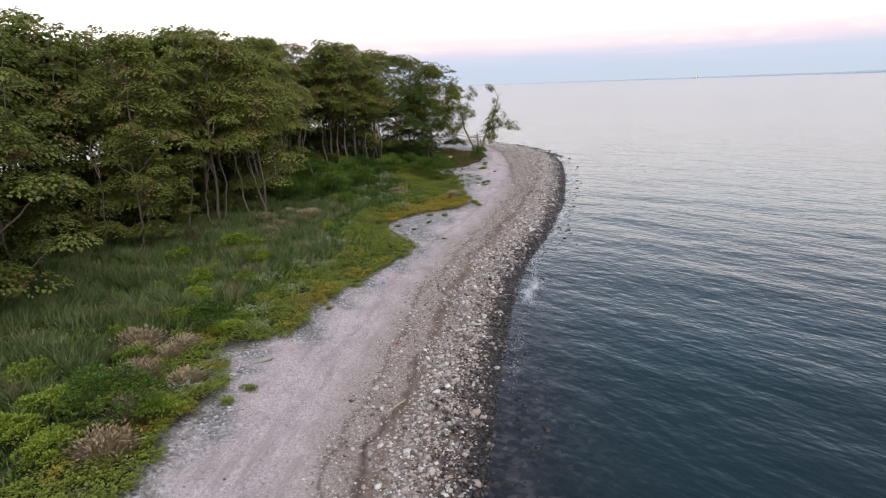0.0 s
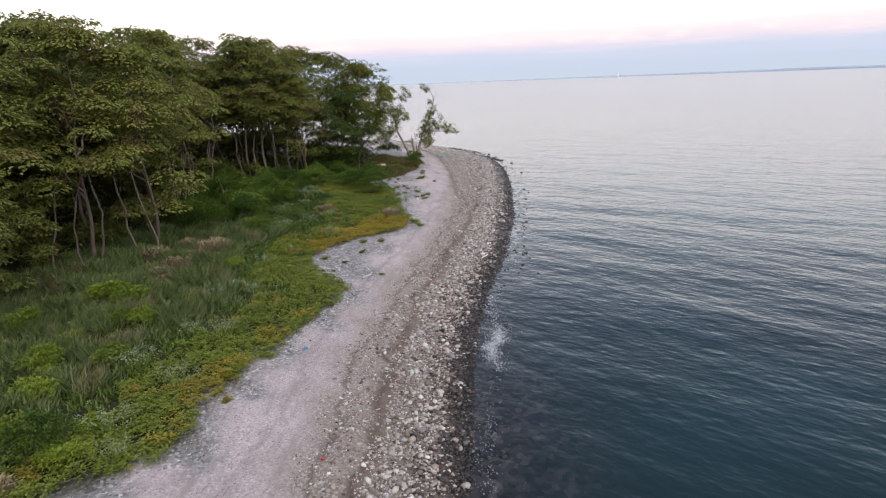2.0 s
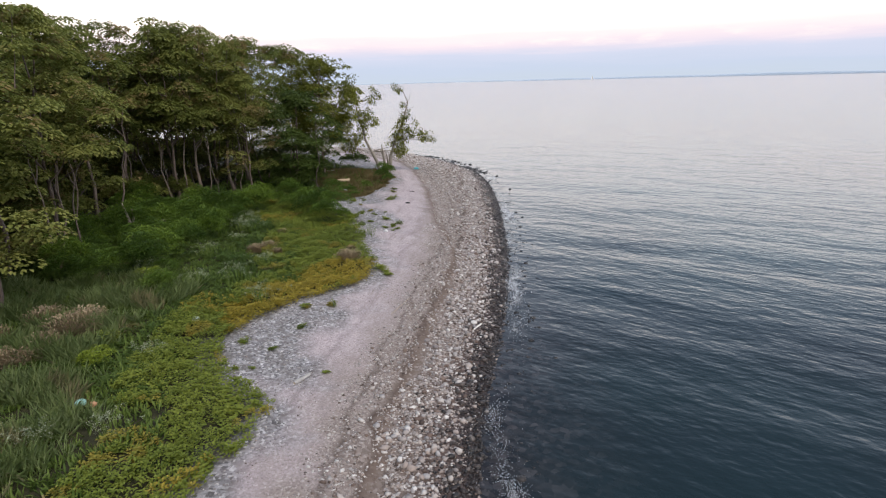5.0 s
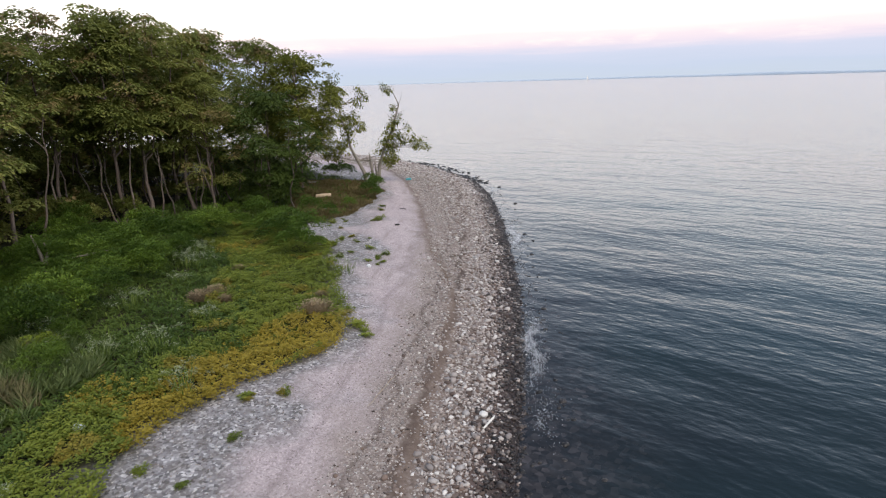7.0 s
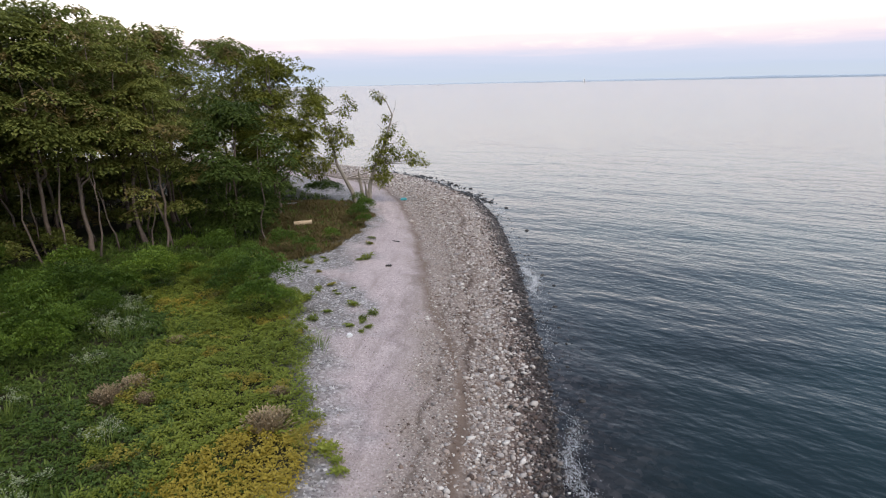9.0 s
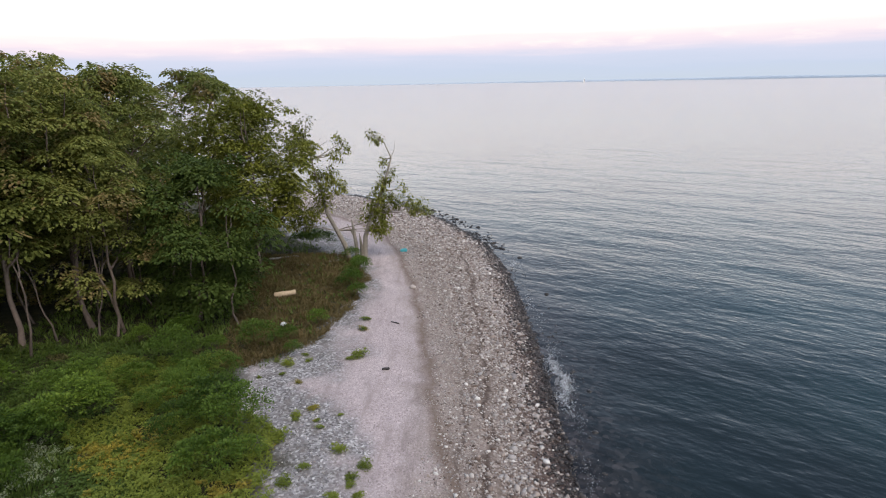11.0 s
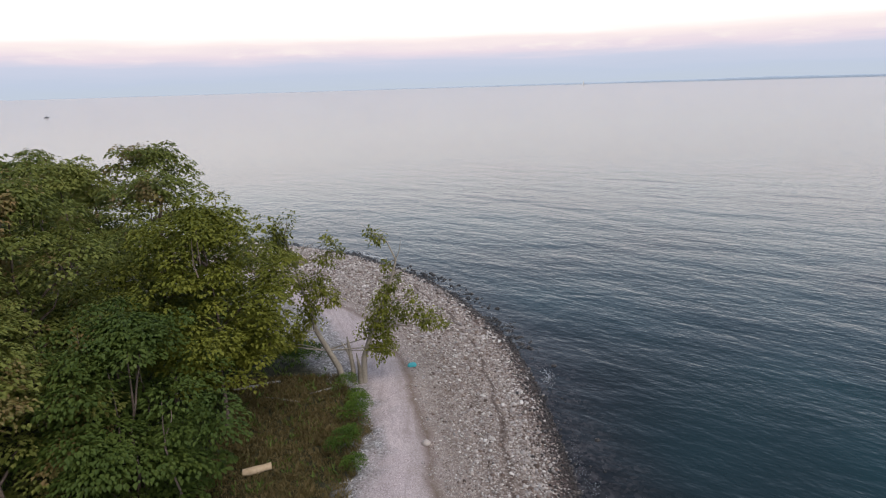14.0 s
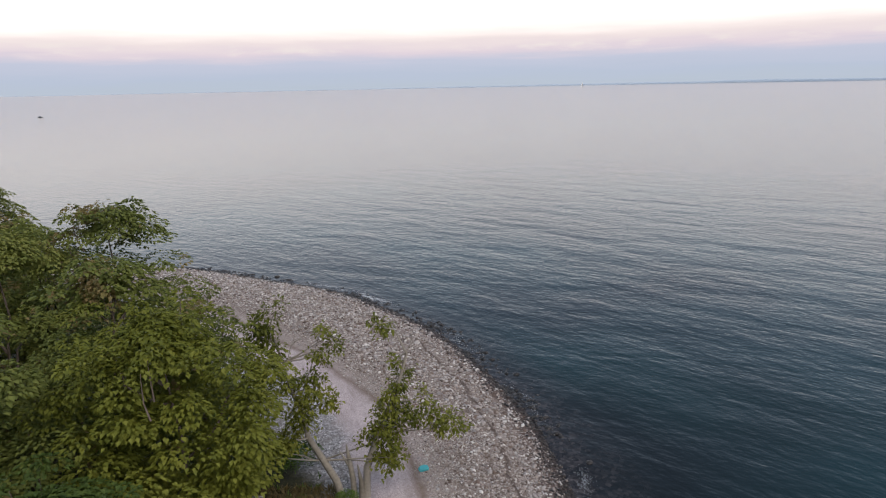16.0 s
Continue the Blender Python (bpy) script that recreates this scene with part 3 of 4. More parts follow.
for k, (x, y) in enumerate(((-16.0, 35.2), (-13.2, 39.0), (-11.0, 42.0), (-12.2, 45.5), (-12.0, 49.3), (-14.2, 64.2), (-10.4, 66.0), (-8.6, 68.6), (-1.0, 69.6), (-9.0, 67.0),
                            (-12.6, 53.5), (-6.3, 69.0), (-11.6, 41.7), (-13.2, 39.9), (-14.3, 45.2), (-11.6, 50.1), (-13.9, 72.4), (-10.7, 71.3), (-12.5, 50.3), (-15.1, 69.8), (-13.8, 68.5), (-11.4, 67.1), (-16.9, 67.0), (-7.9, 71.6), (-3.4, 72.4), (-11.1, 66.0), (-13.5, 66.5), (-7.05, 75.2), (-7.0, 68.9), (-3.1, 70.0),
                            (-12.2, 74.0), (-14.8, 75.5), (-10.2, 76.4), (-17.4, 72.2), (-8.4, 78.6), (-12.6, 79.6), (-16.2, 79.0), (-6.0, 77.4), (-18.8, 64.4), (-20.0, 69.5), (-10.8, 82.6), (-14.4, 84.0), (-9.0, 73.2), (-17.6, 60.2), (-16.4, 56.6), (-5.6, 72.6))):
    put_copy(bare[k % 3], x, y, k * 77 % 360, 0.8 + 0.05 * (k % 7))
for b, (x, y) in zip(bare, ((-17.2, 33.6), (-14.6, 38.6), (-13.0, 60.5))):
    b.location = (x, y, float(ground_z(np.array([x]), np.array([y]))[0]))


# ---- shrubs ----
def shrub(seed, mat, radius=0.8, height=1.0, count=1300, size=0.085):
    rr = np.random.default_rng(seed)
    ob = new("shrub")
    m = 26
    a, q = rr.uniform(0, 6.283, m), np.sqrt(rr.uniform(0, 1, m)) * radius * 0.8
    c = np.stack([np.cos(a) * q, np.sin(a) * q, height * (0.35 + 0.55 * (1 - (q / radius) ** 2)) * rr.uniform(0.75, 1.1, m)], 1)
    cc = np.repeat(c, count // m, 0)
    n = unit(rr.normal(0, 1, (len(cc), 3)))
    n[:, 2] = np.abs(n[:, 2]) * 0.9 - 0.15
    pos = cc + n * (0.30 * radius) * rr.uniform(0.6, 1.0, (len(cc), 1))
    pos[:, 2] = np.maximum(pos[:, 2], 0.02)
    ln = size * rr.uniform(0.7, 1.4, len(cc))
    part("foliage", mesh_from("foliage", *leaves(pos, n + rr.normal(0, 0.3, n.shape) + np.array((0, 0, 0.25)), ln, ln * 0.5), mat), ob)
    return ob


MAT_SHRUB_LIME = leaf_material("lime_shrub_leaf", (0.10, 0.15, 0.016), (0.20, 0.265, 0.028), (0.30, 0.36, 0.05))
BUSHES = "green bushes along the wood"
shrubs = [tagged(shrub(100 + k, MAT_BUSH, 0.9 + 0.1 * k, 1.4 + 0.14 * k, 2000, 0.088), "rounded fresh green bush among the meadow plants", "bush", BUSHES) for k in range(3)]
limes = [tagged(shrub(110 + k, MAT_SHRUB_LIME, 0.75, 0.8), "low yellow-green bush in the meadow", "bush", "yellow-green bushes") for k in range(2)]
dense = [tagged(shrub(120 + k, MAT_LEAF, 1.3, 2.0, 700, 0.24), "dark leafy undergrowth bush beneath the trees", "bush", "undergrowth beneath the trees") for k in range(2)]
r = np.random.default_rng(9)
GREEN_AT = [(-9.0, 55.6), (-6.2, 54.1), (-6.4, 62.7), (-3.8, 63.5), (-1.9, 63.0), (-5.3, 63.1), (-8.0, 51.6), (-7.7, 49.2), (-6.2, 44.6), (-10.5, 53.5), (-6.6, 50.7), (-2.4, 64.7),
            (-0.2, 62.4), (-0.9, 63.6), (-6.8, 58.4), (-6.6, 54.7), (-5.5, 57.0), (-7.8, 56.9), (-7.5, 23.0), (-7.6, 16.5), (-9.4, 51.7), (-7.7, 57.6), (-4.7, 60.5), (1.8, 82.8), (1.0, 83.4),
            (2.4, 83.2), (4.7, 76.4), (4.6, 72.8), (4.2, 74.2), (4.5, 75.2), (4.8, 78.6), (4.9, 77.6), (4.4, 79.8), (-3.2, 68.1), (-4.9, 67.7), (1.7, 65.9), (-1.6, 66.6), (0.2, 66.5), (-8.6, 60.5), (-9.8, 62.5), (-10.8, 58.2), (0.4, 59.6), (-0.5, 60.8), (0.9, 58.2), (-1.5, 61.6), (0.0, 57.4), (-1.4, 59.6), (-2.8, 61.6), (1.3, 67.4), (2.6, 69.0)]
for k, (x, y) in enumerate(GREEN_AT):
    put_copy(shrubs[k % 3], x, y, k * 61 % 360, (0.62 if x > 4 else 0.75 if x > 0.5 else 1.0) * (0.72 if 61 < y < 70 else 1.0) * r.uniform(0.75, 1.35))
near = list(GREEN_AT)
while len(near) < 95:
    x, y = r.uniform(-13.5, -4.0), r.uniform(46, 63.5)
    if x > -6.5 + (y - 46) * 0.1 and y < 60:
        continue
    if min((x - a) ** 2 + (y - b) ** 2 for a, b in near) < 0.8:
        continue
    near.append((x, y))
    put_copy(shrubs[len(near) % 3], x, y, r.uniform(0, 360), r.uniform(0.55, 1.25))
for k, (x, y) in enumerate(((-11.2, 18.8), (-9.8, 15.8), (-9.3, 23.9), (-10.5, 34.7), (-9.3, 18.7), (-9.4, 27.2), (-9.2, 31.8), (-6.8, 22.6), (-10.0, 30.2), (-8.2, 31.6), (-9.2, 26.0), (-6.6, 17.0), (-8.4, 15.2), (-6.9, 24.4), (-9.4, 33.8), (-10.6, 22.6), (-9.0, 20.4), (-11.4, 27.2), (-8.0, 28.4), (-7.0, 33.6), (-9.6, 17.0), (-12.2, 31.5), (-6.4, 38.6), (-9.2, 44.0), (-7.2, 46.6))):
    put_copy(limes[k % 2], x, y, k * 83 % 360, r.uniform(0.6, 1.15))
placed = []
while len(placed) < 230:
    x, y = r.uniform(-30, -3), r.uniform(18, 92)
    q = inside_distance(BACK, np.array([x]), np.array([y]))[0]
    if not -0.8 < q < 18 or (placed and min((x - a) ** 2 + (y - b) ** 2 for a, b in placed) < 1.7):
        continue
    placed.append((x, y))
    put_copy(dense[len(placed) % 2], x, y, r.uniform(0, 360), r.uniform(0.6, 1.1) * (1.0 if q < 2.5 else 1.6))
for b, (x, y) in zip(shrubs + limes + dense, ((-11.4, 56.3), (-12.2, 62.2), (-3.0, 65.6), (-10.6, 34.2), (-9.9, 28.0), (-17.0, 41.5), (-16.2, 52.0))):
    b.location = (x, y, float(ground_z(np.array([x]), np.array([y]))[0]))


# ---- meadow ----
def scatter(n, x0, x1, y0, y1, seed):
    rr = np.random.default_rng(seed)
    x, y = rr.uniform(x0, x1, n), rr.uniform(y0, y1, n)
    return rr, x, y, inside_distance(VEG, x, y), waves(x, y, 3.0, seed + 1)


def stuff(name, vf, mat, label, category, smooth=False):
    return tagged(new(name, mesh_from(name, *vf, mat, smooth)), label, category, kind="stuff")


def blades(rr, x, y, count, length, width, spread):
    n = len(x)
    base = np.repeat(np.stack([x, y, ground_z(x, y) - 0.02], 1), count, 0)
    base[:, :2] += rr.normal(0, 0.06, (n * count, 2))
    way = np.concatenate([rr.normal(0, spread, (n * count, 2)), np.ones((n * count, 1))], 1)
    ln = np.repeat(length, count) * rr.uniform(0.6, 1.2, n * count)
    return leaves(base, way, ln, width * rr.uniform(0.7, 1.4, n * count), 0.18)


def rosettes(rr, x, y, count, height, size):
    n = len(x)
    c = np.repeat(np.stack([x, y, ground_z(x, y)], 1), count, 0)
    a, q = rr.uniform(0, 6.283, n * count), rr.uniform(0, 1, n * count)
    h = np.repeat(height, count)
    out = np.stack([np.cos(a), np.sin(a), 0 * a], 1)
    pos = c + out * (q * 0.14)[:, None]
    pos[:, 2] += h * (1 - 0.6 * q * q) * rr.uniform(0.5, 1.05, n * count)
    way = out + np.array((0, 0, 0.45)) + rr.normal(0, 0.25, out.shape)
    ln = size * rr.uniform(0.7, 1.3, n * count)
    return leaves(pos, way, ln, ln * 0.55, 0.2)


YELLOW = smooth_line([(-2.6, 40.6), (-1.5, 41.8), (0.6, 44.9), (2.6, 47.2), (1.4, 49.0), (-0.2, 48.6), (-1.8, 46.0), (-3.4, 43.2)], 4, True)

rr, x, y, v, w = scatter(60000, -24, 6, 6, 96, 31)
back = inside_distance(BACK, x, y)
keep = (v > 0.3 + 0.4 * w) & (back < 1.0) & ((v > 1.9 + w) | (y > 64)) & (rr.uniform(0, 1, len(x)) < np.where((y > 66) & (x > -1.5), 0.15, np.where(y > 60, 0.6, 0.9)))
stuff("meadow_herbs", blades(rr, x[keep], y[keep], 4, (0.42 + 0.14 * w[keep]) * np.where((y[keep] > 47) & (y[keep] < 67), 0.65, 1.0), 0.05, 0.45), MAT_GRASS, "mixed green meadow herbs and grass behind the beach", "meadow")
rr, x, y, v, w = scatter(15000, -14, 2, 36, 68, 36)
MAT_LEAFY = leaf_material("leafy_herbs", (0.026, 0.052, 0.010), (0.060, 0.105, 0.02), (0.12, 0.17, 0.038), (0.15, 0.115, 0.058), 0.34)
keep = (v > np.where(y > 48, 3.6, 1.8) + w) & (inside_distance(BACK, x, y) < 0.5)
stuff("leafy_herbs", rosettes(rr, x[keep], y[keep], 15, 0.19 + 0.13 * w[keep], 0.10), MAT_LEAFY, "dense low leafy green herbs filling the meadow", "meadow")
rr, x, y, v, w = scatter(30000, -22, -5, 8, 47, 41)
back = inside_distance(BACK, x, y)
MAT_REED = leaf_material("grey_green_grass", (0.11, 0.165, 0.05), (0.22, 0.285, 0.10), (0.34, 0.39, 0.19), (0.36, 0.30, 0.17), 0.40)
keep = (v > 3.6 + 0.9 * w) & (back < 0.5) & (w + 0.3 * rr.normal(0, 1, len(x)) > 0.0)
stuff("tall_grass", blades(rr, x[keep], y[keep], 10, 0.80 + 0.25 * w[keep], 0.019, 0.36), MAT_REED, "tall grey-green grass swaying before the wood", "grass")
rr, x, y, v, w = scatter(34000, -10, 6, 8, 66, 51)
inside = inside_distance(YELLOW, x, y)
cover = (v > 0.05 + 0.25 * w) & (inside < 0.1 + 0.35 * w) & (v < np.where(y > 48, 5.0, 2.9) + w) & ~((y > 63) & (x > -1))
stuff("groundcover_plants", rosettes(rr, x[cover], y[cover], 21, 0.27 + 0.15 * w[cover], 0.092), MAT_COVER, "low yellow-green leafy groundcover beside the sand", "groundcover")
rr, x, y, v, w = scatter(30000, -8, 4, 8, 66, 61)
inside = inside_distance(YELLOW, x, y)
spotty = (np.hypot(x + 3.1, y - 59) < 1.2) | (np.hypot(x + 4.0, y - 43.4) < 1.1) | ((v > 0.1) & (v < 0.8) & (y > 23) & (y < 34) & (w > 0.1))
yel = ((inside > 0.35 * w) | (spotty & (rr.uniform(0, 1, len(x)) < 0.4))) & (v > 0)
stuff("yellow_plants", rosettes(rr, x[yel], y[yel], 21, 0.27 + 0.12 * w[yel], 0.09), MAT_YELLOW, "yellowed leafy groundcover patch at the beach edge", "groundcover")
rr, x, y, v, w = scatter(9000, -1.5, 6, 65, 82, 71)
MAT_OLIVE = leaf_material("olive_herbs", (0.085, 0.078, 0.028), (0.165, 0.13, 0.052), (0.27, 0.195, 0.095))
keep = (v > 0.15 + 0.3 * w) & (rr.uniform(0, 1, len(x)) < 0.8)
stuff("brown_herbs", blades(rr, x[keep], y[keep], 6, 0.32 + 0.1 * w[keep], 0.03, 0.5), MAT_OLIVE, "brownish dry herbs around a pale log", "meadow")


def dry_tuft(seed, height=0.75, spread=0.5, mat=None, n=420):
    q = np.random.default_rng(seed)
    base = np.stack([q.normal(0, 0.12, n), q.normal(0, 0.12, n), np.full(n, -0.03)], 1)
    way = np.concatenate([base[:, :2] * 3.2 + q.normal(0, spread * 0.6, (n, 2)), np.ones((n, 1))], 1)
    ln = height * q.uniform(0.6, 1.15, n)
    tip = base + unit(way) * (ln * 0.8)[:, None]
    v, f = join([leaves(base, way, ln, 0.022, 0.2), leaves(tip, way + q.normal(0, 0.3, way.shape), 0.13, 0.05, 0.3)])
    return new("dry_tuft", mesh_from("dry_tuft", v, f, mat or MAT_DRY))


tuft = tagged(dry_tuft(140), "dry brown bushy tuft among green plants", "dry plant", "dry brown tufts")
for k, (x, y) in enumerate(((-8.6, 20.1), (-8.2, 20.8), (-9.0, 20.9), (-8.4, 19.4), (-9.4, 21.6), (-10.2, 22.4), (-7.9, 21.6), (-9.6, 43.6), (-9.5, 42.4), (-10.5, 40.3), (-10.2, 36.9), (-10.6, 35.7), (-9.1, 38.7), (-2.9, 52.0), (-3.4, 51.4), (-2.4, 51.3), (-8.8, 38.7), (-8.4, 39.8), (-8.0, 42.1), (-8.3, 41.2), (1.4, 51.0), (-8.8, 36.4), (-9.3, 37.2), 
                            (-7.4, 17.3), (-7.3, 15.4), (-2.5, 55.2), (-6.8, 19.0))):
    put_copy(tuft, x, y, k * 59 % 360, (0.85 + 0.13 * (k % 5)) * (0.55 if 43 < y < 60 else 0.85))
tuft.location = (1.27, 49.2, float(ground_z(np.array([1.27]), np.array([49.2]))[0]))
tuft.scale = (0.9, 0.9, 0.9)


def flowering_herb(seed):
    q = np.random.default_rng(seed)
    ob = new("flowering_herb")
    n = 26
    base = np.stack([q.normal(0, 0.16, n), q.normal(0, 0.16, n), np.full(n, -0.03)], 1)
    way = np.concatenate([base[:, :2] * 1.6 + q.normal(0, 0.15, (n, 2)), np.ones((n, 1))], 1)
    ln = q.uniform(0.6, 1.0, n)
    stems = part("foliage", mesh_from("foliage", *leaves(base, way, ln, 0.03, 0.05), MAT_GRASS), ob)
    tips = np.repeat(base + unit(way) * ln[:, None], 16, 0)
    d = q.normal(0, 1, tips.shape) * np.array((1, 1, 0.5))
    tagged(part("flower_head", mesh_from("flower_head", *leaves(tips + d * 0.055, d + np.array((0, 0, 0.6)), 0.045, 0.035, 0.1), MAT_FLOWER), stems), kind="stuff")
    return ob


herb = tagged(flowering_herb(150), "tall herb with pale whitish flower heads", "flowering plant", "pale flowering herbs")
for k, (x, y) in enumerate(((-5.45, 59.1), (-4.7, 58.6), (-5.1, 58.0), (-4.9, 56.1), (-4.3, 55.9), (-4.7, 53.7), (-2.7, 49.0), (-6.8, 46.6), (-5.7, 50.5), (-3.5, 46.4), (-4.6, 34.5), (-6.0, 30.2),
                            (-5.4, 26.4), (-6.3, 24.0), (-6.9, 27.5), (-5.8, 22.8), (-6.5, 18.0), (-5.9, 57.2), (-2.1, 43.6), (-7.6, 48.0), (-5.0, 39.0), (-6.2, 34.0), (-4.9, 30.0), (-5.2, 46.0), (2.4, 54.2))):
    put_copy(herb, x, y, k * 47 % 360, 0.7 + 0.09 * (k % 5) * (1 if x < 2 else 0.4))
herb.location = (-4.9, 57.3, float(ground_z(np.array([-4.9]), np.array([57.3]))[0]))


def sand_tuft(seed, mat):
    q = np.random.default_rng(seed)
    v, f = rosettes(q, q.normal(0, 0.16, 22), q.normal(0, 0.16, 22), 12, np.full(22, 0.22), 0.12)
    v[:, 2] -= ground_z(np.zeros(1), np.zeros(1))[0]
    ob = new("beach_plant")
    part("foliage", mesh_from("foliage", v, f, mat), ob)
    return ob


beach_plant = tagged(sand_tuft(160, MAT_COVER), "small leafy green plant growing in the sand", "plant", "plants growing on bare sand")
for k, (x, y) in enumerate(((2.97, 47.9), (3.1, 47.4), (4.2, 56.4), (4.0, 57.2), (4.4, 57.8), (3.6, 58.6), (3.0, 60.0), (-1.2, 39.4), (-0.4, 41.2), (0.6, 43.4), (4.7, 68.4), (4.9, 69.6), (1.4, 64.2),
                            (-3.9, 25.8), (-2.0, 33.0), (-5.4, 18.2), (-5.0, 19.0))):
    put_copy(beach_plant, x, y, k * 71 % 360, (0.7 + 0.1 * (k % 6)) * (0.8 if k < 2 else 0.55))
q = np.random.default_rng(165)
weeds = 0
while weeds < 26:
    x, y = (q.uniform(-3, 4.5), q.uniform(55, 66)) if weeds < 20 else (q.uniform(-3, 1.5), q.uniform(37.5, 44.5))
    if not -2.6 < inside_distance(VEG, np.array([x]), np.array([y]))[0] < 0.1:
        continue
    weeds += 1
    put_copy(beach_plant, x, y, q.uniform(0, 360), q.uniform(0.3, 0.75) * (1.2 if y > 56 and weeds % 3 == 0 else 0.7))
beach_plant.location = (2.7, 48.3, float(ground_z(np.array([2.7]), np.array([48.3]))[0]))


# ---- the gnarled tree on the beach ----
def beach_tree():
    q = np.random.default_rng(170)
    ob = new("beach_tree")
    left = np.array([(-0.7, 0, -0.2), (-1.0, 0, 0.9), (-1.45, 0.1, 1.9), (-1.95, 0.1, 3.05), (-2.1, 0.1, 4.2), (-2.5, 0.2, 5.3), (-2.75, 0.1, 6.6), (-3.1, 0.2, 7.9)])
    right = np.array([(0.3, -0.1, -0.2), (0.4, 0, 1.4), (0.95, 0.1, 2.9), (1.6, 0.1, 4.35), (2.0, 0, 5.6), (2.25, 0.1, 6.5), (1.85, 0.1, 7.5)])
    stub = np.array([(-0.2, 0, -0.2), (-0.24, 0, 0.8), (-0.32, 0.05, 1.9), (-0.42, 0.05, 2.6)])
    stub2 = np.array([(0.12, -0.15, -0.1), (0.1, -0.2, 0.8), (0.02, -0.2, 1.7)])
    snapped = np.array([(-0.28, 0.05, 1.3), (-0.5, 0.05, 1.9), (-0.72, 0.05, 2.3)])
    for line, rad in ((left, np.linspace(0.19, 0.035, 8)), (right, np.linspace(0.18, 0.03, 7)), (stub, (0.15, 0.13, 0.11, 0.03)), (stub2, (0.14, 0.11, 0.03)), (snapped, (0.08, 0.06, 0.015))):
        part("trunk", mesh_from("trunk", *tube(line + q.normal(0, 0.02, line.shape), rad, 8), MAT_BARK_PALE, True), ob)
    # x, y, z, radius of each leafy bough
    boughs = [(-3.4, 0.1, 8.3, 0.62), (-3.7, 0.3, 7.7, 0.5), (-3.05, 0, 7.3, 0.55), (-3.9, -0.1, 6.8, 0.4), (-2.9, 0.2, 8.8, 0.3),
              (-1.0, 0.1, 7.6, 0.42), (-1.3, -0.1, 6.85, 0.42), (-0.6, 0, 7.2, 0.25),
              (-1.9, 0.1, 5.2, 0.75), (-1.2, -0.2, 4.85, 0.55), (-2.6, 0.2, 5.6, 0.5), (-2.2, -0.3, 4.6, 0.5), (-1.6, 0.4, 5.7, 0.45),
              (-2.7, 0, 3.25, 0.7), (-3.4, -0.2, 2.9, 0.65), (-2.1, 0.3, 3.75, 0.45), (-4.0, 0.1, 2.4, 0.5), (-3.2, 0.5, 2.3, 0.45),
              (1.45, 0.1, 7.8, 0.4), (1.0, 0, 8.0, 0.14), (1.8, 0, 6.3, 0.28), (2.0, 0.1, 5.35, 0.5), (1.6, -0.2, 4.9, 0.45),
              (1.6, 0.1, 4.0, 0.65), (1.1, -0.2, 3.4, 0.65), (1.3, 0.3, 2.5, 0.75), (0.95, -0.2, 1.75, 0.6), (2.35, 0.1, 3.8, 0.55), (0.4, 0.1, 2.7, 0.35), (1.8, 0.4, 3.1, 0.6),
              (1.6, -0.4, 2.0, 0.5), (3.9, -0.1, 3.15, 0.6), (3.3, 0.1, 3.6, 0.42), (2.9, 0, 4.5, 0.3), (4.4, 0.1, 2.9, 0.35)]
    lines = np.concatenate([left[2:], right[2:]])
    for cx, cy, cz, cr in boughs:
        c = np.array((cx, cy, cz))
        low = lines[lines[:, 2] < cz + 0.3]
        low = lines[:1] if not len(low) else low
        s = low[np.argmin(((low - c) ** 2).sum(1))]
        limb = part("limb", mesh_from("limb", *tube(bent(q, s, c, 5, 0.06), np.linspace(0.045, 0.012, 5), 5), MAT_BARK_PALE, True), ob)
        m = max(3, int(46 * cr ** 1.7))
        twigs = unit(q.normal(0, 1, (m, 3))) * q.uniform(0.25, 1.0, (m, 1)) * cr * np.array((1.18, 1.1, 0.98)) + c
        base = np.repeat(twigs, 15, 0) + q.normal(0, 0.13, (m * 15, 3))
        way = q.normal(0, 0.6, base.shape) + unit(base - c) * 0.6 + np.array((0, 0, -0.15))
        ln = 0.17 * q.uniform(0.7, 1.35, len(base))
        v, f = leaves(base, way, ln, ln * 0.62, 0.2)
        part("foliage", mesh_from("foliage", v, f, MAT_LEAF_LIGHT), limb)
    for s, e in (((-2.7, 0.1, 6.4), (-2.1, 0, 7.9)), ((-2.3, 0.1, 7.3), (-1.7, 0.1, 7.7)), ((-2.2, 0.2, 4.8), (-1.1, 0, 8.0)), ((2.25, 0.1, 6.5), (2.6, 0.1, 7.6)), ((2.1, 0, 5.8), (2.8, 0, 6.1)), ((1.9, 0, 5.2), (1.2, 0, 5.9)),
                 ((1.85, 0.1, 7.5), (0.6, 0.1, 8.5))):
        part("dead_twig", mesh_from("dead_twig", *tube(bent(q, s, e, 5, 0.05), np.linspace(0.025, 0.006, 5), 5), MAT_BARK_PALE, True), ob)
    return ob


def height_at(x, y):
    return float(ground_z(np.array([x]), np.array([y]))[0])


snag = tagged(beach_tree(), "sparse gnarled tree with two bare leaning stems standing on the beach", "tree")
snag.location = (4.95, 81.0, height_at(4.95, 81.0))

# ---- stones ----
ICO_V = np.array([(0, 0, 1), *[(0.894 * math.cos(k * 1.2566), 0.894 * math.sin(k * 1.2566), 0.447) for k in range(5)],
                  *[(0.894 * math.cos(k * 1.2566 + 0.628), 0.894 * math.sin(k * 1.2566 + 0.628), -0.447) for k in range(5)], (0, 0, -1)])
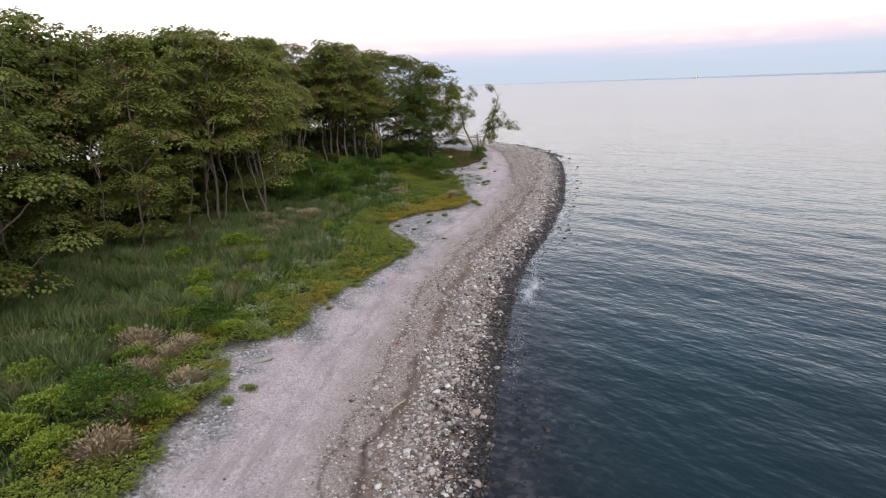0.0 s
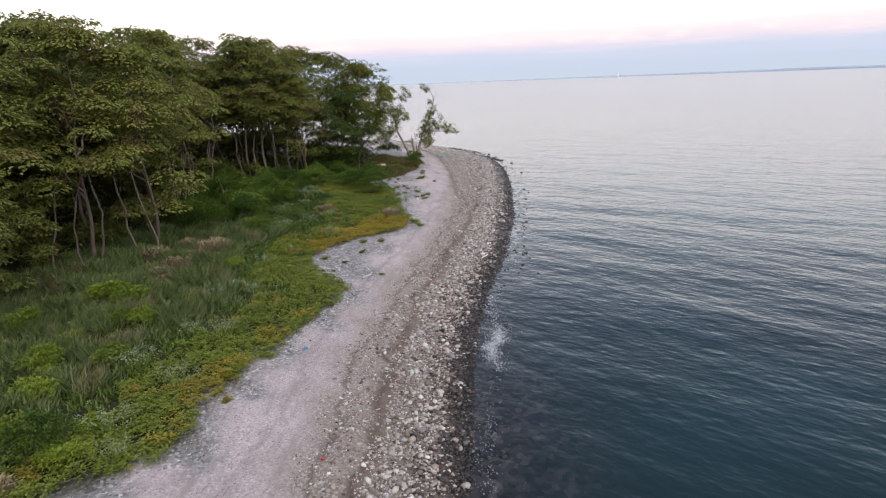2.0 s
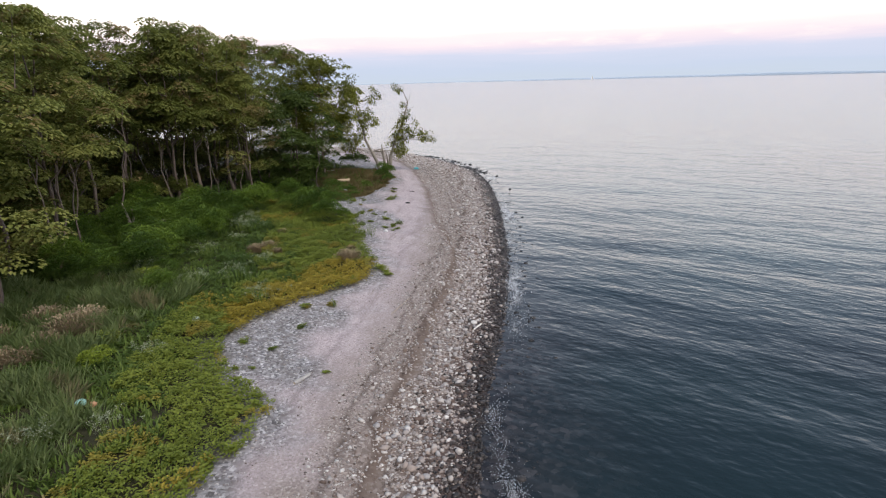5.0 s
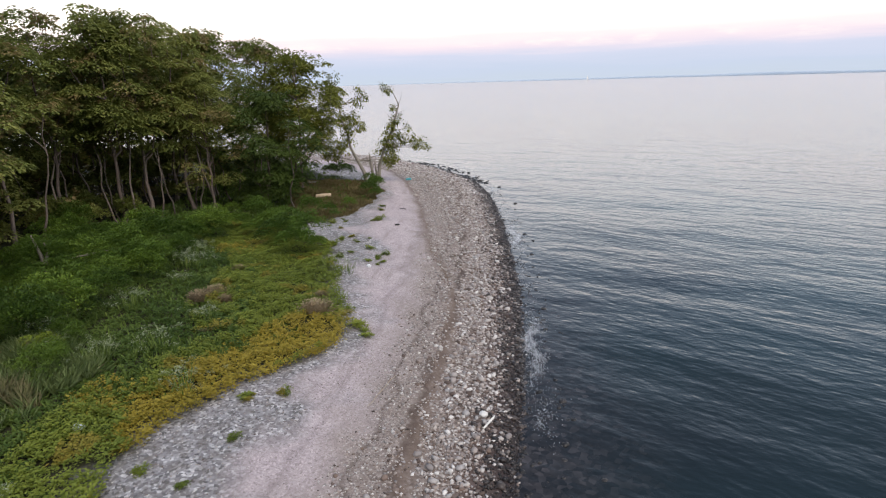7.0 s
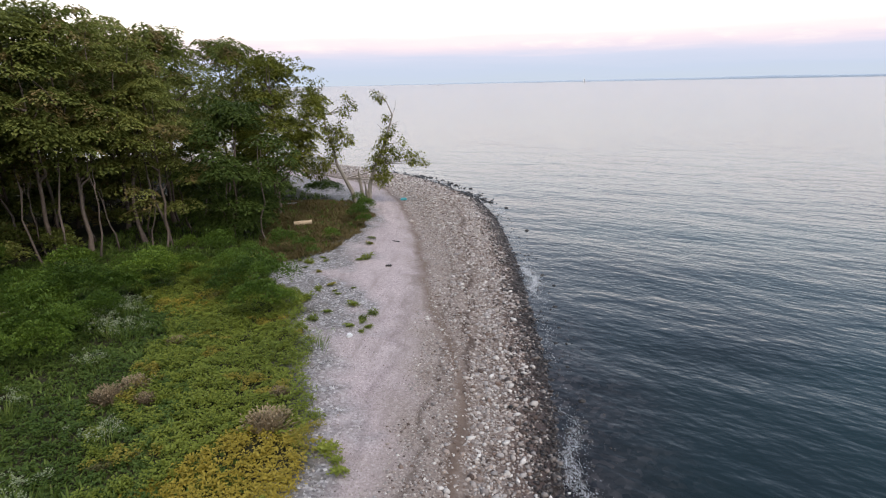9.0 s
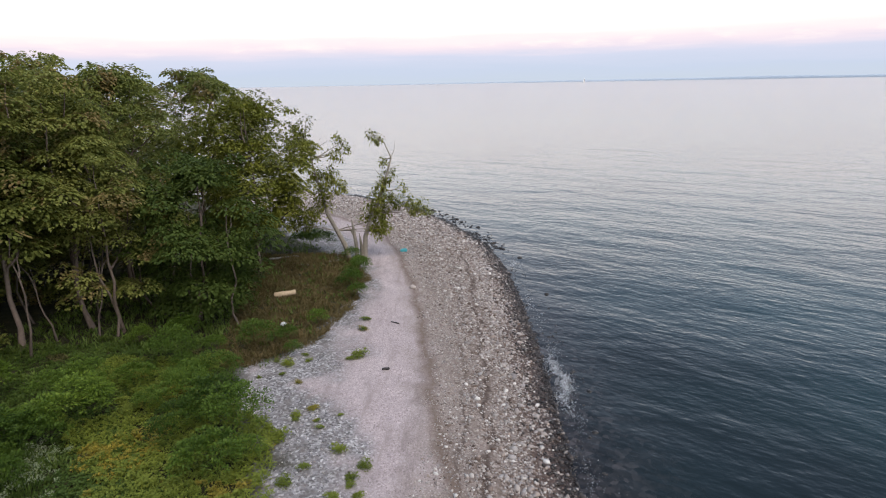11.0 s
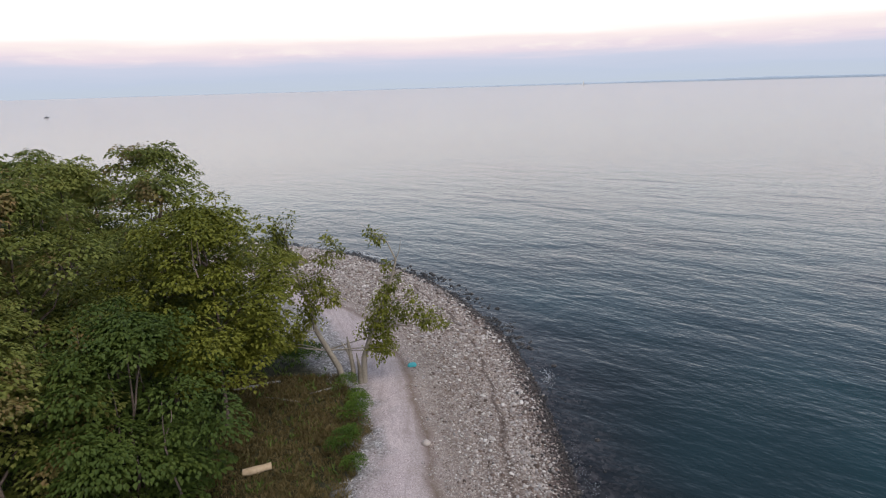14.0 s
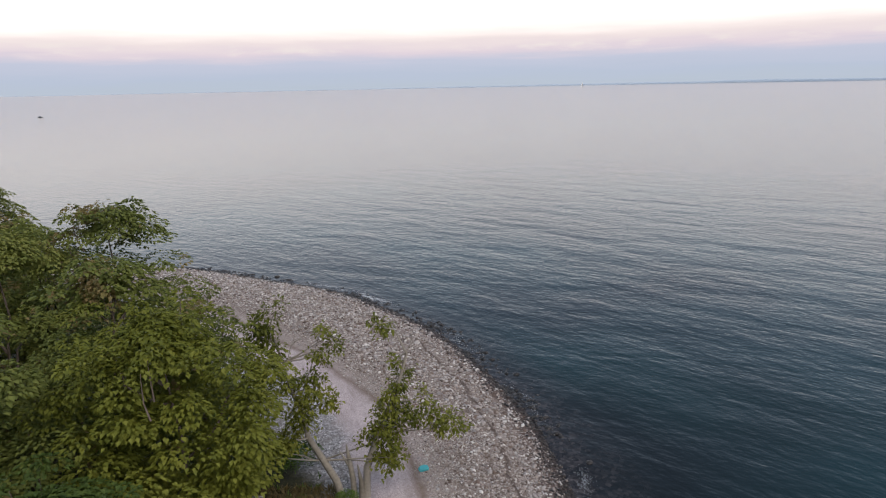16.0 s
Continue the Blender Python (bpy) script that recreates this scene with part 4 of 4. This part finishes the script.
ICO_F = np.array([f for k in range(5) for f in ((0, k + 1, (k + 1) % 5 + 1), (k + 1, k + 6, (k + 1) % 5 + 1), ((k + 1) % 5 + 1, k + 6, (k + 1) % 5 + 6), (k + 6, 11, (k + 1) % 5 + 6))])


OCT_V = np.array([(1, 0.1, 0), (0.05, 1, 0.1), (-1, 0, -0.05), (0, -1, 0), (0.15, 0.1, 0.95), (0, 0, -0.9)])
OCT_F = np.array([(0, 1, 4), (1, 2, 4), (2, 3, 4), (3, 0, 4), (1, 0, 5), (2, 1, 5), (3, 2, 5), (0, 3, 5)])


def pebbles(rr, x, y, z, radius, fine=0.085):
    """Larger stones with more faces, the small ones with fewer."""
    big = radius > fine
    return join([stones(rr, *(q[big] for q in (x, y, z, radius))), stones(rr, *(q[~big] for q in (x, y, z, radius)), OCT_V * 1.12, OCT_F)])


def stones(rr, x, y, z, radius, model=ICO_V, faces=ICO_F):
    n, m = len(x), len(model)
    v = model[None] * rr.uniform(0.72, 1.18, (n, m, 1))
    v = v * np.stack([rr.uniform(0.8, 1.35, n), rr.uniform(0.65, 1.0, n), rr.uniform(0.4, 0.75, n)], 1)[:, None] * radius[:, None, None]
    a, b = rr.uniform(0, 6.283, n), rr.normal(0, 0.25, n)
    cb, sb = np.cos(b)[:, None], np.sin(b)[:, None]
    v = np.stack([v[:, :, 0] * cb - v[:, :, 2] * sb, v[:, :, 1], v[:, :, 0] * sb + v[:, :, 2] * cb], 2)
    ca, sa = np.cos(a)[:, None], np.sin(a)[:, None]
    v = np.stack([v[:, :, 0] * ca - v[:, :, 1] * sa, v[:, :, 0] * sa + v[:, :, 1] * ca, v[:, :, 2]], 2)
    v += np.stack([x, y, z], 1)[:, None]
    f = faces[None] + (np.arange(n) * m)[:, None, None]
    return v.reshape(-1, 3), f.reshape(-1, 3)


def stone_material(name, stops, rough, by_object=False):
    m, nt, b = material(name, rough, 0.4)
    geo, info = nt.nodes.new("ShaderNodeNewGeometry"), nt.nodes.new("ShaderNodeObjectInfo")
    f = info.outputs["Random"] if by_object else geo.outputs["Random Per Island"]
    col = ramp(nt, f, stops)
    grain = noise_tex(nt, 28, 4, geo.outputs["Position"], 0.7)
    col = mix(nt, 0.45, col, ramp(nt, grain, [(0.3, (0.5, 0.49, 0.48)), (0.7, (1.0, 0.98, 0.95))]), "MULTIPLY")
    nt.links.new(col, b.inputs["Base Color"])
    bump(nt, b, grain, 0.35, 0.02)
    return m


DRY_STONE = [(0.0, (0.075, 0.054, 0.046)), (0.15, (0.21, 0.15, 0.122)), (0.3, (0.30, 0.28, 0.275)), (0.45, (0.39, 0.315, 0.27)), (0.6, (0.40, 0.38, 0.375)), (0.75, (0.48, 0.42, 0.38)), (0.9, (0.58, 0.545, 0.52)), (1.0, (0.78, 0.745, 0.715))]
MAT_STONE = stone_material("dry_cobble", DRY_STONE, 0.8)
MAT_STONE_ONE = stone_material("single_cobble", DRY_STONE, 0.8, True)
MAT_WET = stone_material("wet_stone", [(0.0, (0.013, 0.011, 0.011)), (0.5, (0.034, 0.026, 0.024)), (0.85, (0.075, 0.058, 0.05)), (1.0, (0.26, 0.23, 0.21))], 0.35)
MAT_BLACK = stone_material("weedy_stone", [(0.0, (0.010, 0.010, 0.011)), (1.0, (0.035, 0.03, 0.028))], 0.45)


def beach_points(n, y0, y1, seed):
    rr = np.random.default_rng(seed)
    y = rr.uniform(y0, y1, n)
    x = np.interp(y, [0, 14, 25, 35, 43, 57, 77, 87, 96, 104, 113, 126], [0.2, 1.4, 3, 4.8, 7.4, 11, 14.4, 15, 13.5, 10.9, 4.6, -13]) + rr.uniform(-14 if y1 > 86 else -9.5, 2.5, n)
    return rr, x, y, inside_distance(SHORE, x, y)


dry, wet, black = [], [], []
for n, y0, y1, seed in ((98000, 8, 50, 201), (72000, 50, 86, 202), (46000, 86, 126, 203)):
    rr, x, y, d = beach_points(n, y0, y1, seed)
    w = waves(x, y, 2.0, seed)
    limit = np.interp(y, [0, 45, 64, 75, 82, 90, 100], [4.0, 4.2, 5.0, 6.3, 7.2, 8.6, 11]) + 0.5 * w
    rad = np.clip(np.exp(rr.normal(math.log(0.043 if y0 < 80 else 0.060), 0.42, n)), 0.022, 0.15)
    rad = rad * (0.55 + 0.47 * np.clip((limit - d) / 2.4, 0, 1))
    line = np.abs(d + 0.35 * waves(x, y, 6.0, 77) - 2.75) < 0.16
    u = rr.uniform(0, 1, n)
    v = inside_distance(VEG, x, y)
    edge = 0.75 + 0.35 * w + rr.normal(0, 0.42, n)
    a = (d > edge) & (d < limit) & ~(line & (u < 0.85)) & (v < 0) & ((d < 2.6) | (y > 84) | (u > 0.25 + 0.25 * w))
    sparse = (d >= limit) & (v < 0.1) & (u < np.where(v > np.where(((y > 36) & (y < 47)) | ((y > 53) & (y < 67)), -2.5, -0.9) + 0.6 * w, 0.5, 0.08))
    rad = np.where(sparse, rad * np.where(v > -2.6, 0.6, 0.42), rad)
    a |= sparse
    dry.append((x[a], y[a], ground_z(x[a], y[a], d[a]) + rad[a] * 0.12, rad[a]))
    b = (d > -0.15) & (d <= edge)
    wet.append((x[b], y[b], ground_z(x[b], y[b], d[b]) + rad[b] * 0.15, rad[b] * 1.05))
    c = (d > -1.7) & (d <= 0.25) & (u < 0.75 * np.clip((d + 2.1) / 1.9, 0, 1) ** 1.6 * np.clip(0.6 + 0.9 * waves(x, y, 4.0, 88), 0.1, 1.2))
    black.append((x[c], y[c], np.maximum(ground_z(x[c], y[c], d[c]), -0.04) + 0.01, rad[c] * (1.05 if y0 < 80 else 1.6)))
rr = np.random.default_rng(210)
X, Y, Z, R = (np.concatenate(q) for q in zip(*dry))
order = np.argsort(-R * ((Y > 20) & (Y < 66)) * ((X > 0) & (Y > 18)))
chosen, rest = order[:280], order[280:]
tagged(part("cobbles", mesh_from("cobbles", *pebbles(rr, X[rest], Y[rest], Z[rest], R[rest]), MAT_STONE), ground), kind="stuff")
X2, Y2, Z2, R2 = (np.concatenate(q) for q in zip(*wet))
tagged(part("wet_stones", mesh_from("wet_stones", *pebbles(rr, X2, Y2, Z2, R2, 0.08), MAT_WET), ground), kind="stuff")
X3, Y3, Z3, R3 = (np.concatenate(q) for q in zip(*black))
tagged(part("weedy_stones", mesh_from("weedy_stones", *pebbles(rr, X3, Y3, Z3, R3, 0.1), MAT_BLACK), ground), kind="stuff")
shapes = [mesh_from("cobble", *stones(rr, np.zeros(1), np.zeros(1), np.zeros(1), np.ones(1)), MAT_STONE_ONE) for _ in range(10)]
for k, i in enumerate(chosen):
    ob = part("cobble", shapes[k % 10], ground)
    ob.matrix_basis = pose(X[i], Y[i], Z[i] + 0.02, 0, 0, k * 53 % 360) @ Matrix.Scale(R[i] * 1.05, 4)


def single_stone(name, x, y, radius, mat, label, seed, sink=0.0, z=None):
    q = np.random.default_rng(seed)
    m = bmesh.new()
    bmesh.ops.create_icosphere(m, subdivisions=2, radius=radius)
    for vv in m.verts:
        vv.co *= 1 + 0.22 * noise.noise(vv.co * 2.2 / radius + Vector((seed, 0, 0)))
        vv.co.z *= 0.65
    me = bpy.data.meshes.new(name)
    m.to_mesh(me)
    me.materials.append(mat)
    me.polygons.foreach_set("use_smooth", np.ones(len(me.polygons), bool))
    ob = new(name, me)
    ob.location = (x, y, (height_at(x, y) if z is None else z) + radius * 0.3 - sink)
    ob.rotation_euler = (0, 0, seed)
    return tagged(ob, label, "stone")


MAT_CHALK = plain_material("chalky_stone", (0.62, 0.59, 0.56), (0.82, 0.80, 0.77), 14, 0.8)
single_stone("stone", 6.28, 42.75, 0.14, MAT_CHALK, "pale squarish stone among the cobbles beside a white stick", 3)
single_stone("stone", 5.75, 42.7, 0.12, MAT_STONE_ONE, "tan rounded stone among the cobbles", 4)
single_stone("stone", 7.75, 74.85, 0.21, MAT_STONE_ONE, "large pale stone at the edge of the sand", 5)
for k, (x, y, q) in enumerate(((8.7, 39.6, 0.15), (5.6, 32.9, 0.2), (16.6, 83.5, 0.28), (-2.3, 120.2, 0.4), (9.0, 43.6, 0.2), (10.9, 51.6, 0.2), (8.0, 40.6, 0.15), (12.9, 60.2, 0.2), (16.0, 75.4, 0.22))):
    single_stone("shallow_rock", x, y, q * 0.65, MAT_BLACK, "dark weed-covered rock awash near the water's edge", 10 + k, 0.0, -0.06)

# ---- foam ----
MAT_FOAM = plain_material("foam", (0.42, 0.45, 0.49), (0.68, 0.70, 0.73), 20, 0.7, 0.0)
rr = np.random.default_rng(220)
fx, fy, fs = [], [], []
for yc, long, off, n in ((31.0, 2.2, -0.8, 1500), (35.5, 2.2, -0.5, 200), (42.5, 1.6, -0.8, 150), (47.8, 3.4, -0.4, 1200), (57.0, 3.0, -0.4, 150), (64.6, 3.2, -0.6, 1600), (73.0, 3.0, -0.5, 120), (82.0, 1.2, -0.8, 200),
                         (90.0, 3.0, -0.6, 120), (100.0, 3.0, -0.6, 150), (111.0, 2.4, -0.9, 1200), (115.0, 3.0, -0.7, 500), (24.0, 3.0, -0.5, 150)):
    n = int(n * 1.7)
    i = int(np.argmin(np.abs(SHORE[:130, 1] - yc) + 100 * (SHORE[:130, 0] < -8)))
    tan = unit(SHORE[i + 1] - SHORE[i - 1])
    nor = np.array((tan[1], -tan[0]))
    s, q = rr.normal(0, long * 0.5, n), rr.normal(0, 0.15, n) * (1 + 0.7 * (rr.uniform(0, 1, n) < 0.3))
    curve = 0.16 * np.sin(s * 1.7 + yc) + 0.08 * np.sin(s * 5.3)
    p = SHORE[i] + s[:, None] * tan + (-off + curve + q)[:, None] * nor
    fx.append(p[:, 0]), fy.append(p[:, 1]), fs.append(rr.uniform(0.004, 0.015, n))
fx, fy, fs = (np.concatenate(q) for q in (fx, fy, fs))
n = len(fx)
ang = rr.uniform(0, 6.283, (n, 1)) + np.arange(5) * 1.2566
rad = fs[:, None] * rr.uniform(0.5, 1.3, (n, 5))
ring = np.stack([fx[:, None] + np.cos(ang) * rad, fy[:, None] + np.sin(ang) * rad * 0.8, np.full((n, 5), 0.045)], 2)
tip = np.stack([fx, fy, np.full(n, 0.065)], 1)[:, None]
v = np.concatenate([ring, tip], 1).reshape(-1, 3)
k = np.arange(5)
f = (np.stack([k, (k + 1) % 5, np.full(5, 5)], 1)[None] + (np.arange(n) * 6)[:, None, None]).reshape(-1, 3)
stuff("foam", (v, f), MAT_FOAM, "white foam flecks where small waves break", "foam")


# ---- driftwood and litter ----
def stick(name, x, y, length, radius, turn, mat, label, category, seed, lift=0.0):
    q = np.random.default_rng(seed)
    ob = new(name)
    line = bent(q, (-length / 2, 0, 0), (length / 2, 0, 0), 7, length * 0.012)
    line[:, 2] *= 0.3
    rad = radius * q.uniform(0.85, 1.1, 7)
    if name != "log":
        rad[0] *= 0.7
        rad[-1] *= 0.55
    v, f = tube(line, rad, 9)
    part("wood", mesh_from(name, v, f, mat, True), ob)
    caps = [np.concatenate([v[:9], line[:1]]), np.concatenate([v[-9:], line[-1:]])]
    for c in caps:
        part("cut_end", mesh_from("cut_end", c, np.array([(k, (k + 1) % 9, 9) for k in range(9)]), MAT_DRIFT), ob)
    ob.location = (x, y, height_at(x, y) + radius * 0.75 + lift)
    ob.rotation_euler = (0, 0, radians(turn))
    return tagged(ob, label, category)


MAT_WHITE = plain_material("bleached_wood", (0.66, 0.62, 0.56), (0.85, 0.82, 0.77), 10, 0.7)
MAT_GREYWOOD = plain_material("grey_wood", (0.20, 0.19, 0.18), (0.42, 0.40, 0.38), 12, 0.85)
MAT_LOG = plain_material("log_wood", (0.42, 0.31, 0.20), (0.62, 0.49, 0.34), 10, 0.8)
stick("log", 0.75, 73.4, 1.15, 0.16, 14, MAT_LOG, "short pale tan log lying in brown herbs", "log", 301, 0.08)
stick("driftwood_stick", 6.33, 42.25, 0.75, 0.035, 52, MAT_WHITE, "straight white bleached stick on the cobbles", "driftwood", 302, 0.09)
stick("driftwood_stick", -0.75, 18.9, 1.0, 0.025, 58, MAT_DRIFT, "thin tan driftwood stick on the shingle", "driftwood", 303, 0.05)
stick("driftwood_stick", -2.2, 19.7, 0.55, 0.022, 80, MAT_DRIFT, "thin tan driftwood stick on the sand", "driftwood", 304, 0.01)
stick("driftwood_log", -5.2, 20.9, 0.75, 0.085, 35, MAT_GREYWOOD, "grey weathered log at the edge of the plants", "driftwood", 305)
stick("driftwood_log", -0.1, 37.3, 0.7, 0.07, 50, MAT_GREYWOOD, "dark weathered wood at the edge of the plants", "driftwood", 306)
stick("driftwood_log", -0.3, 81.2, 2.4, 0.09, 12, MAT_GREYWOOD, "grey fallen branch by the gnarled beach tree", "driftwood", 307)
stick("driftwood_log", 1.2, 79.4, 1.8, 0.06, -25, MAT_GREYWOOD, "grey fallen branch by the gnarled beach tree", "driftwood", 308)
stick("driftwood_log", 3.0, 80.2, 1.4, 0.05, 20, MAT_GREYWOOD, "grey fallen branch by the gnarled beach tree", "driftwood", 309)
stick("driftwood_log", 5.5, 64.3, 0.32, 0.06, 0, MAT_BLACK, "small dark wood piece on pale sand", "driftwood", 310)
stick("driftwood_log", 6.3, 69.4, 0.5, 0.03, -40, MAT_BLACK, "small dark stick on pale sand", "driftwood", 311)
stick("driftwood_stick", 3.4, 43.6, 2.0, 0.014, 62, MAT_DRIFT, "long thin reddish stem on the shingle", "driftwood", 312, 0.07)
stick("driftwood_log", -9.6, 57.4, 1.6, 0.05, 40, MAT_BARK_PALE, "pale fallen branch among bushes", "driftwood", 313, 0.5)


def stump():
    q = np.random.default_rng(320)
    ob = new("broken_stump")
    for line, rad in (([(0, 0, -0.2), (-0.05, 0, 0.5), (-0.18, 0, 1.2), (-0.42, 0, 2.1)], (0.12, 0.10, 0.08, 0.03)), ([(-0.08, 0, 0.7), (0.08, 0, 1.2), (0.05, 0, 1.75)], (0.08, 0.07, 0.02))):
        part("trunk", mesh_from("trunk", *tube(line, rad, 8), MAT_BARK_PALE, True), ob)
    ob.location = (-10.45, 55.05, height_at(-10.45, 55.05))
    return tagged(ob, "broken forked pale stump rising from the bushes", "stump")


stump()


def container(name, x, y, size, colour, label, turn, lift=0.0, kind_of="litter"):
    """A worn, rounded plastic piece with a rim."""
    mat = plain_material(name + "_plastic", tuple(c * 0.8 for c in colour), colour, 8, 0.5, 0.1, 0.5)
    ob = new(name)
    for part_name, sx, sy, sz, z0 in (("body", size[0], size[1], size[2], size[2] / 2), ("rim", size[0] * 0.55, size[1] * 1.06, size[2] * 0.25, size[2] * 0.9)):
        m = bmesh.new()
        bmesh.ops.create_cube(m, size=1.0)
        bmesh.ops.scale(m, vec=(sx, sy, sz), verts=m.verts)
        bmesh.ops.bevel(m, geom=list(m.edges), offset=min(sx, sy, sz) * 0.28, segments=3, affect="EDGES")
        bmesh.ops.translate(m, vec=(0, 0, z0), verts=m.verts)
        for vv in m.verts:
            vv.co += Vector((noise.noise(vv.co * 4), noise.noise(vv.co * 4 + Vector((5, 0, 0))), 0)) * 0.12 * min(size)
        me = bpy.data.meshes.new(part_name)
        m.to_mesh(me)
        me.materials.append(mat)
        part(part_name, me, ob)
    ob.location = (x, y, height_at(x, y) - 0.01 + lift)
    ob.rotation_euler = (radians(6), radians(-5), radians(turn))
    return tagged(ob, label, kind_of)


container("plastic_container", 8.0, 82.7, (0.50, 0.28, 0.18), (0.07, 0.42, 0.46), "turquoise plastic container washed up on the cobbles", 10)
container("plastic_bottle", -2.1, 29.4, (0.16, 0.09, 0.07), (0.08, 0.28, 0.55), "blue plastic piece on the pale sand", 30)
container("plastic_sheet", -5.7, 35.6, (0.26, 0.2, 0.12), (0.30, 0.50, 0.43), "pale turquoise plastic litter caught in meadow grass", 20, 0.3)
container("plastic_float", -5.35, 35.5, (0.16, 0.14, 0.1), (0.50, 0.27, 0.15), "orange plastic piece caught in meadow grass", 50, 0.3)
container("plastic_scrap", -1.0, 23.0, (0.11, 0.07, 0.05), (0.50, 0.06, 0.07), "small red plastic piece on the shingle", 0, 0.05)
container("plastic_jug", 3.45, 55.35, (0.22, 0.16, 0.14), (0.80, 0.80, 0.80), "small white plastic piece on gravel", 15)
container("plastic_bag", 1.0, 69.3, (0.26, 0.2, 0.12), (0.60, 0.61, 0.63), "white plastic piece lying among herbs", 40, 0.12)
container("plastic_bag", -4.2, 41.8, (0.26, 0.2, 0.14), (0.62, 0.68, 0.74), "pale plastic piece lying among herbs", 70, 0.15)


# ---- boats far out ----
MAT_HULL = plain_material("white_hull", (0.75, 0.75, 0.75), (0.85, 0.85, 0.85), 1, 0.4, 0.0)
MAT_DARKHULL = plain_material("dark_hull", (0.05, 0.06, 0.08), (0.10, 0.11, 0.13), 1, 0.5, 0.0)


def hull(length, beam, depth):
    t = np.linspace(-1, 1, 9)
    w = beam / 2 * np.sqrt(np.clip(1 - np.where(t > 0, t, t * 0.75) ** 2, 0, 1)) + 0.02
    rows = [np.stack([t * length / 2, sgn * w * k, np.full(9, z)], 1) for sgn, k, z in ((-1, 1, depth), (-1, 0.6, 0.0), (1, 0.6, 0.0), (1, 1, depth))]
    i = np.arange(8)
    f = np.concatenate([np.stack([i + a * 9, i + 1 + a * 9, i + 1 + (a + 1) % 4 * 9, i + (a + 1) % 4 * 9], 1) for a in range(4)])
    return np.concatenate(rows), f


def boat(x, y, scale, sails, mat, label, turn):
    ob = new("sailing_boat" if sails else "motor_boat")
    part("hull", mesh_from("hull", *hull(9, 2.8, 1.3), mat, True), ob)
    if sails:
        mast = part("mast", mesh_from("mast", *tube([(0.3, 0, 1), (0.3, 0, 13)], (0.1, 0.06), 6), MAT_HULL, True), ob)
        sail = np.array([(0.2, -0.1, 2), (0.2, -0.1, 12.8), (-4.2, -0.3, 2.2), (0.2, 0.1, 2), (0.2, 0.1, 12.8), (-4.2, -0.1, 2.2)])
        part("sail", mesh_from("sail", sail, np.array([(0, 1, 2), (5, 4, 3), (0, 3, 4), (0, 4, 1), (1, 4, 5), (1, 5, 2)]), MAT_HULL), mast)
        jib = np.array([(0.5, 0.1, 12), (4.3, 0.1, 1.6), (0.7, 0.5, 1.9), (0.5, 0.2, 12), (4.3, 0.2, 1.6), (0.7, 0.6, 1.9)])
        part("jib", mesh_from("jib", jib, np.array([(0, 1, 2), (5, 4, 3), (0, 3, 4), (0, 4, 1), (1, 4, 5), (1, 5, 2)]), MAT_HULL), mast)
    else:
        m = bmesh.new()
        bmesh.ops.create_cube(m, size=1.0)
        bmesh.ops.scale(m, vec=(2.6, 1.8, 1.6), verts=m.verts)
        bmesh.ops.bevel(m, geom=list(m.edges), offset=0.25, segments=2, affect="EDGES")
        bmesh.ops.translate(m, vec=(-0.4, 0, 1.9), verts=m.verts)
        me = bpy.data.meshes.new("cabin")
        m.to_mesh(me)
        me.materials.append(mat)
        part("cabin", me, ob)
    ob.location = (x, y, -0.2 * scale)
    ob.rotation_euler = (0, 0, radians(turn))
    ob.scale = (scale, scale, scale)
    return tagged(ob, label, "boat")


boat(1105, 2860, 1.7, True, MAT_HULL, "distant white sailing boat before the far coast", 20)
boat(318, 2140, 1.0, False, MAT_DARKHULL, "distant small dark boat on the open bay", 80)
boat(-228, 600, 0.42, False, MAT_DARKHULL, "small dark motor boat far out on the bay", 10)
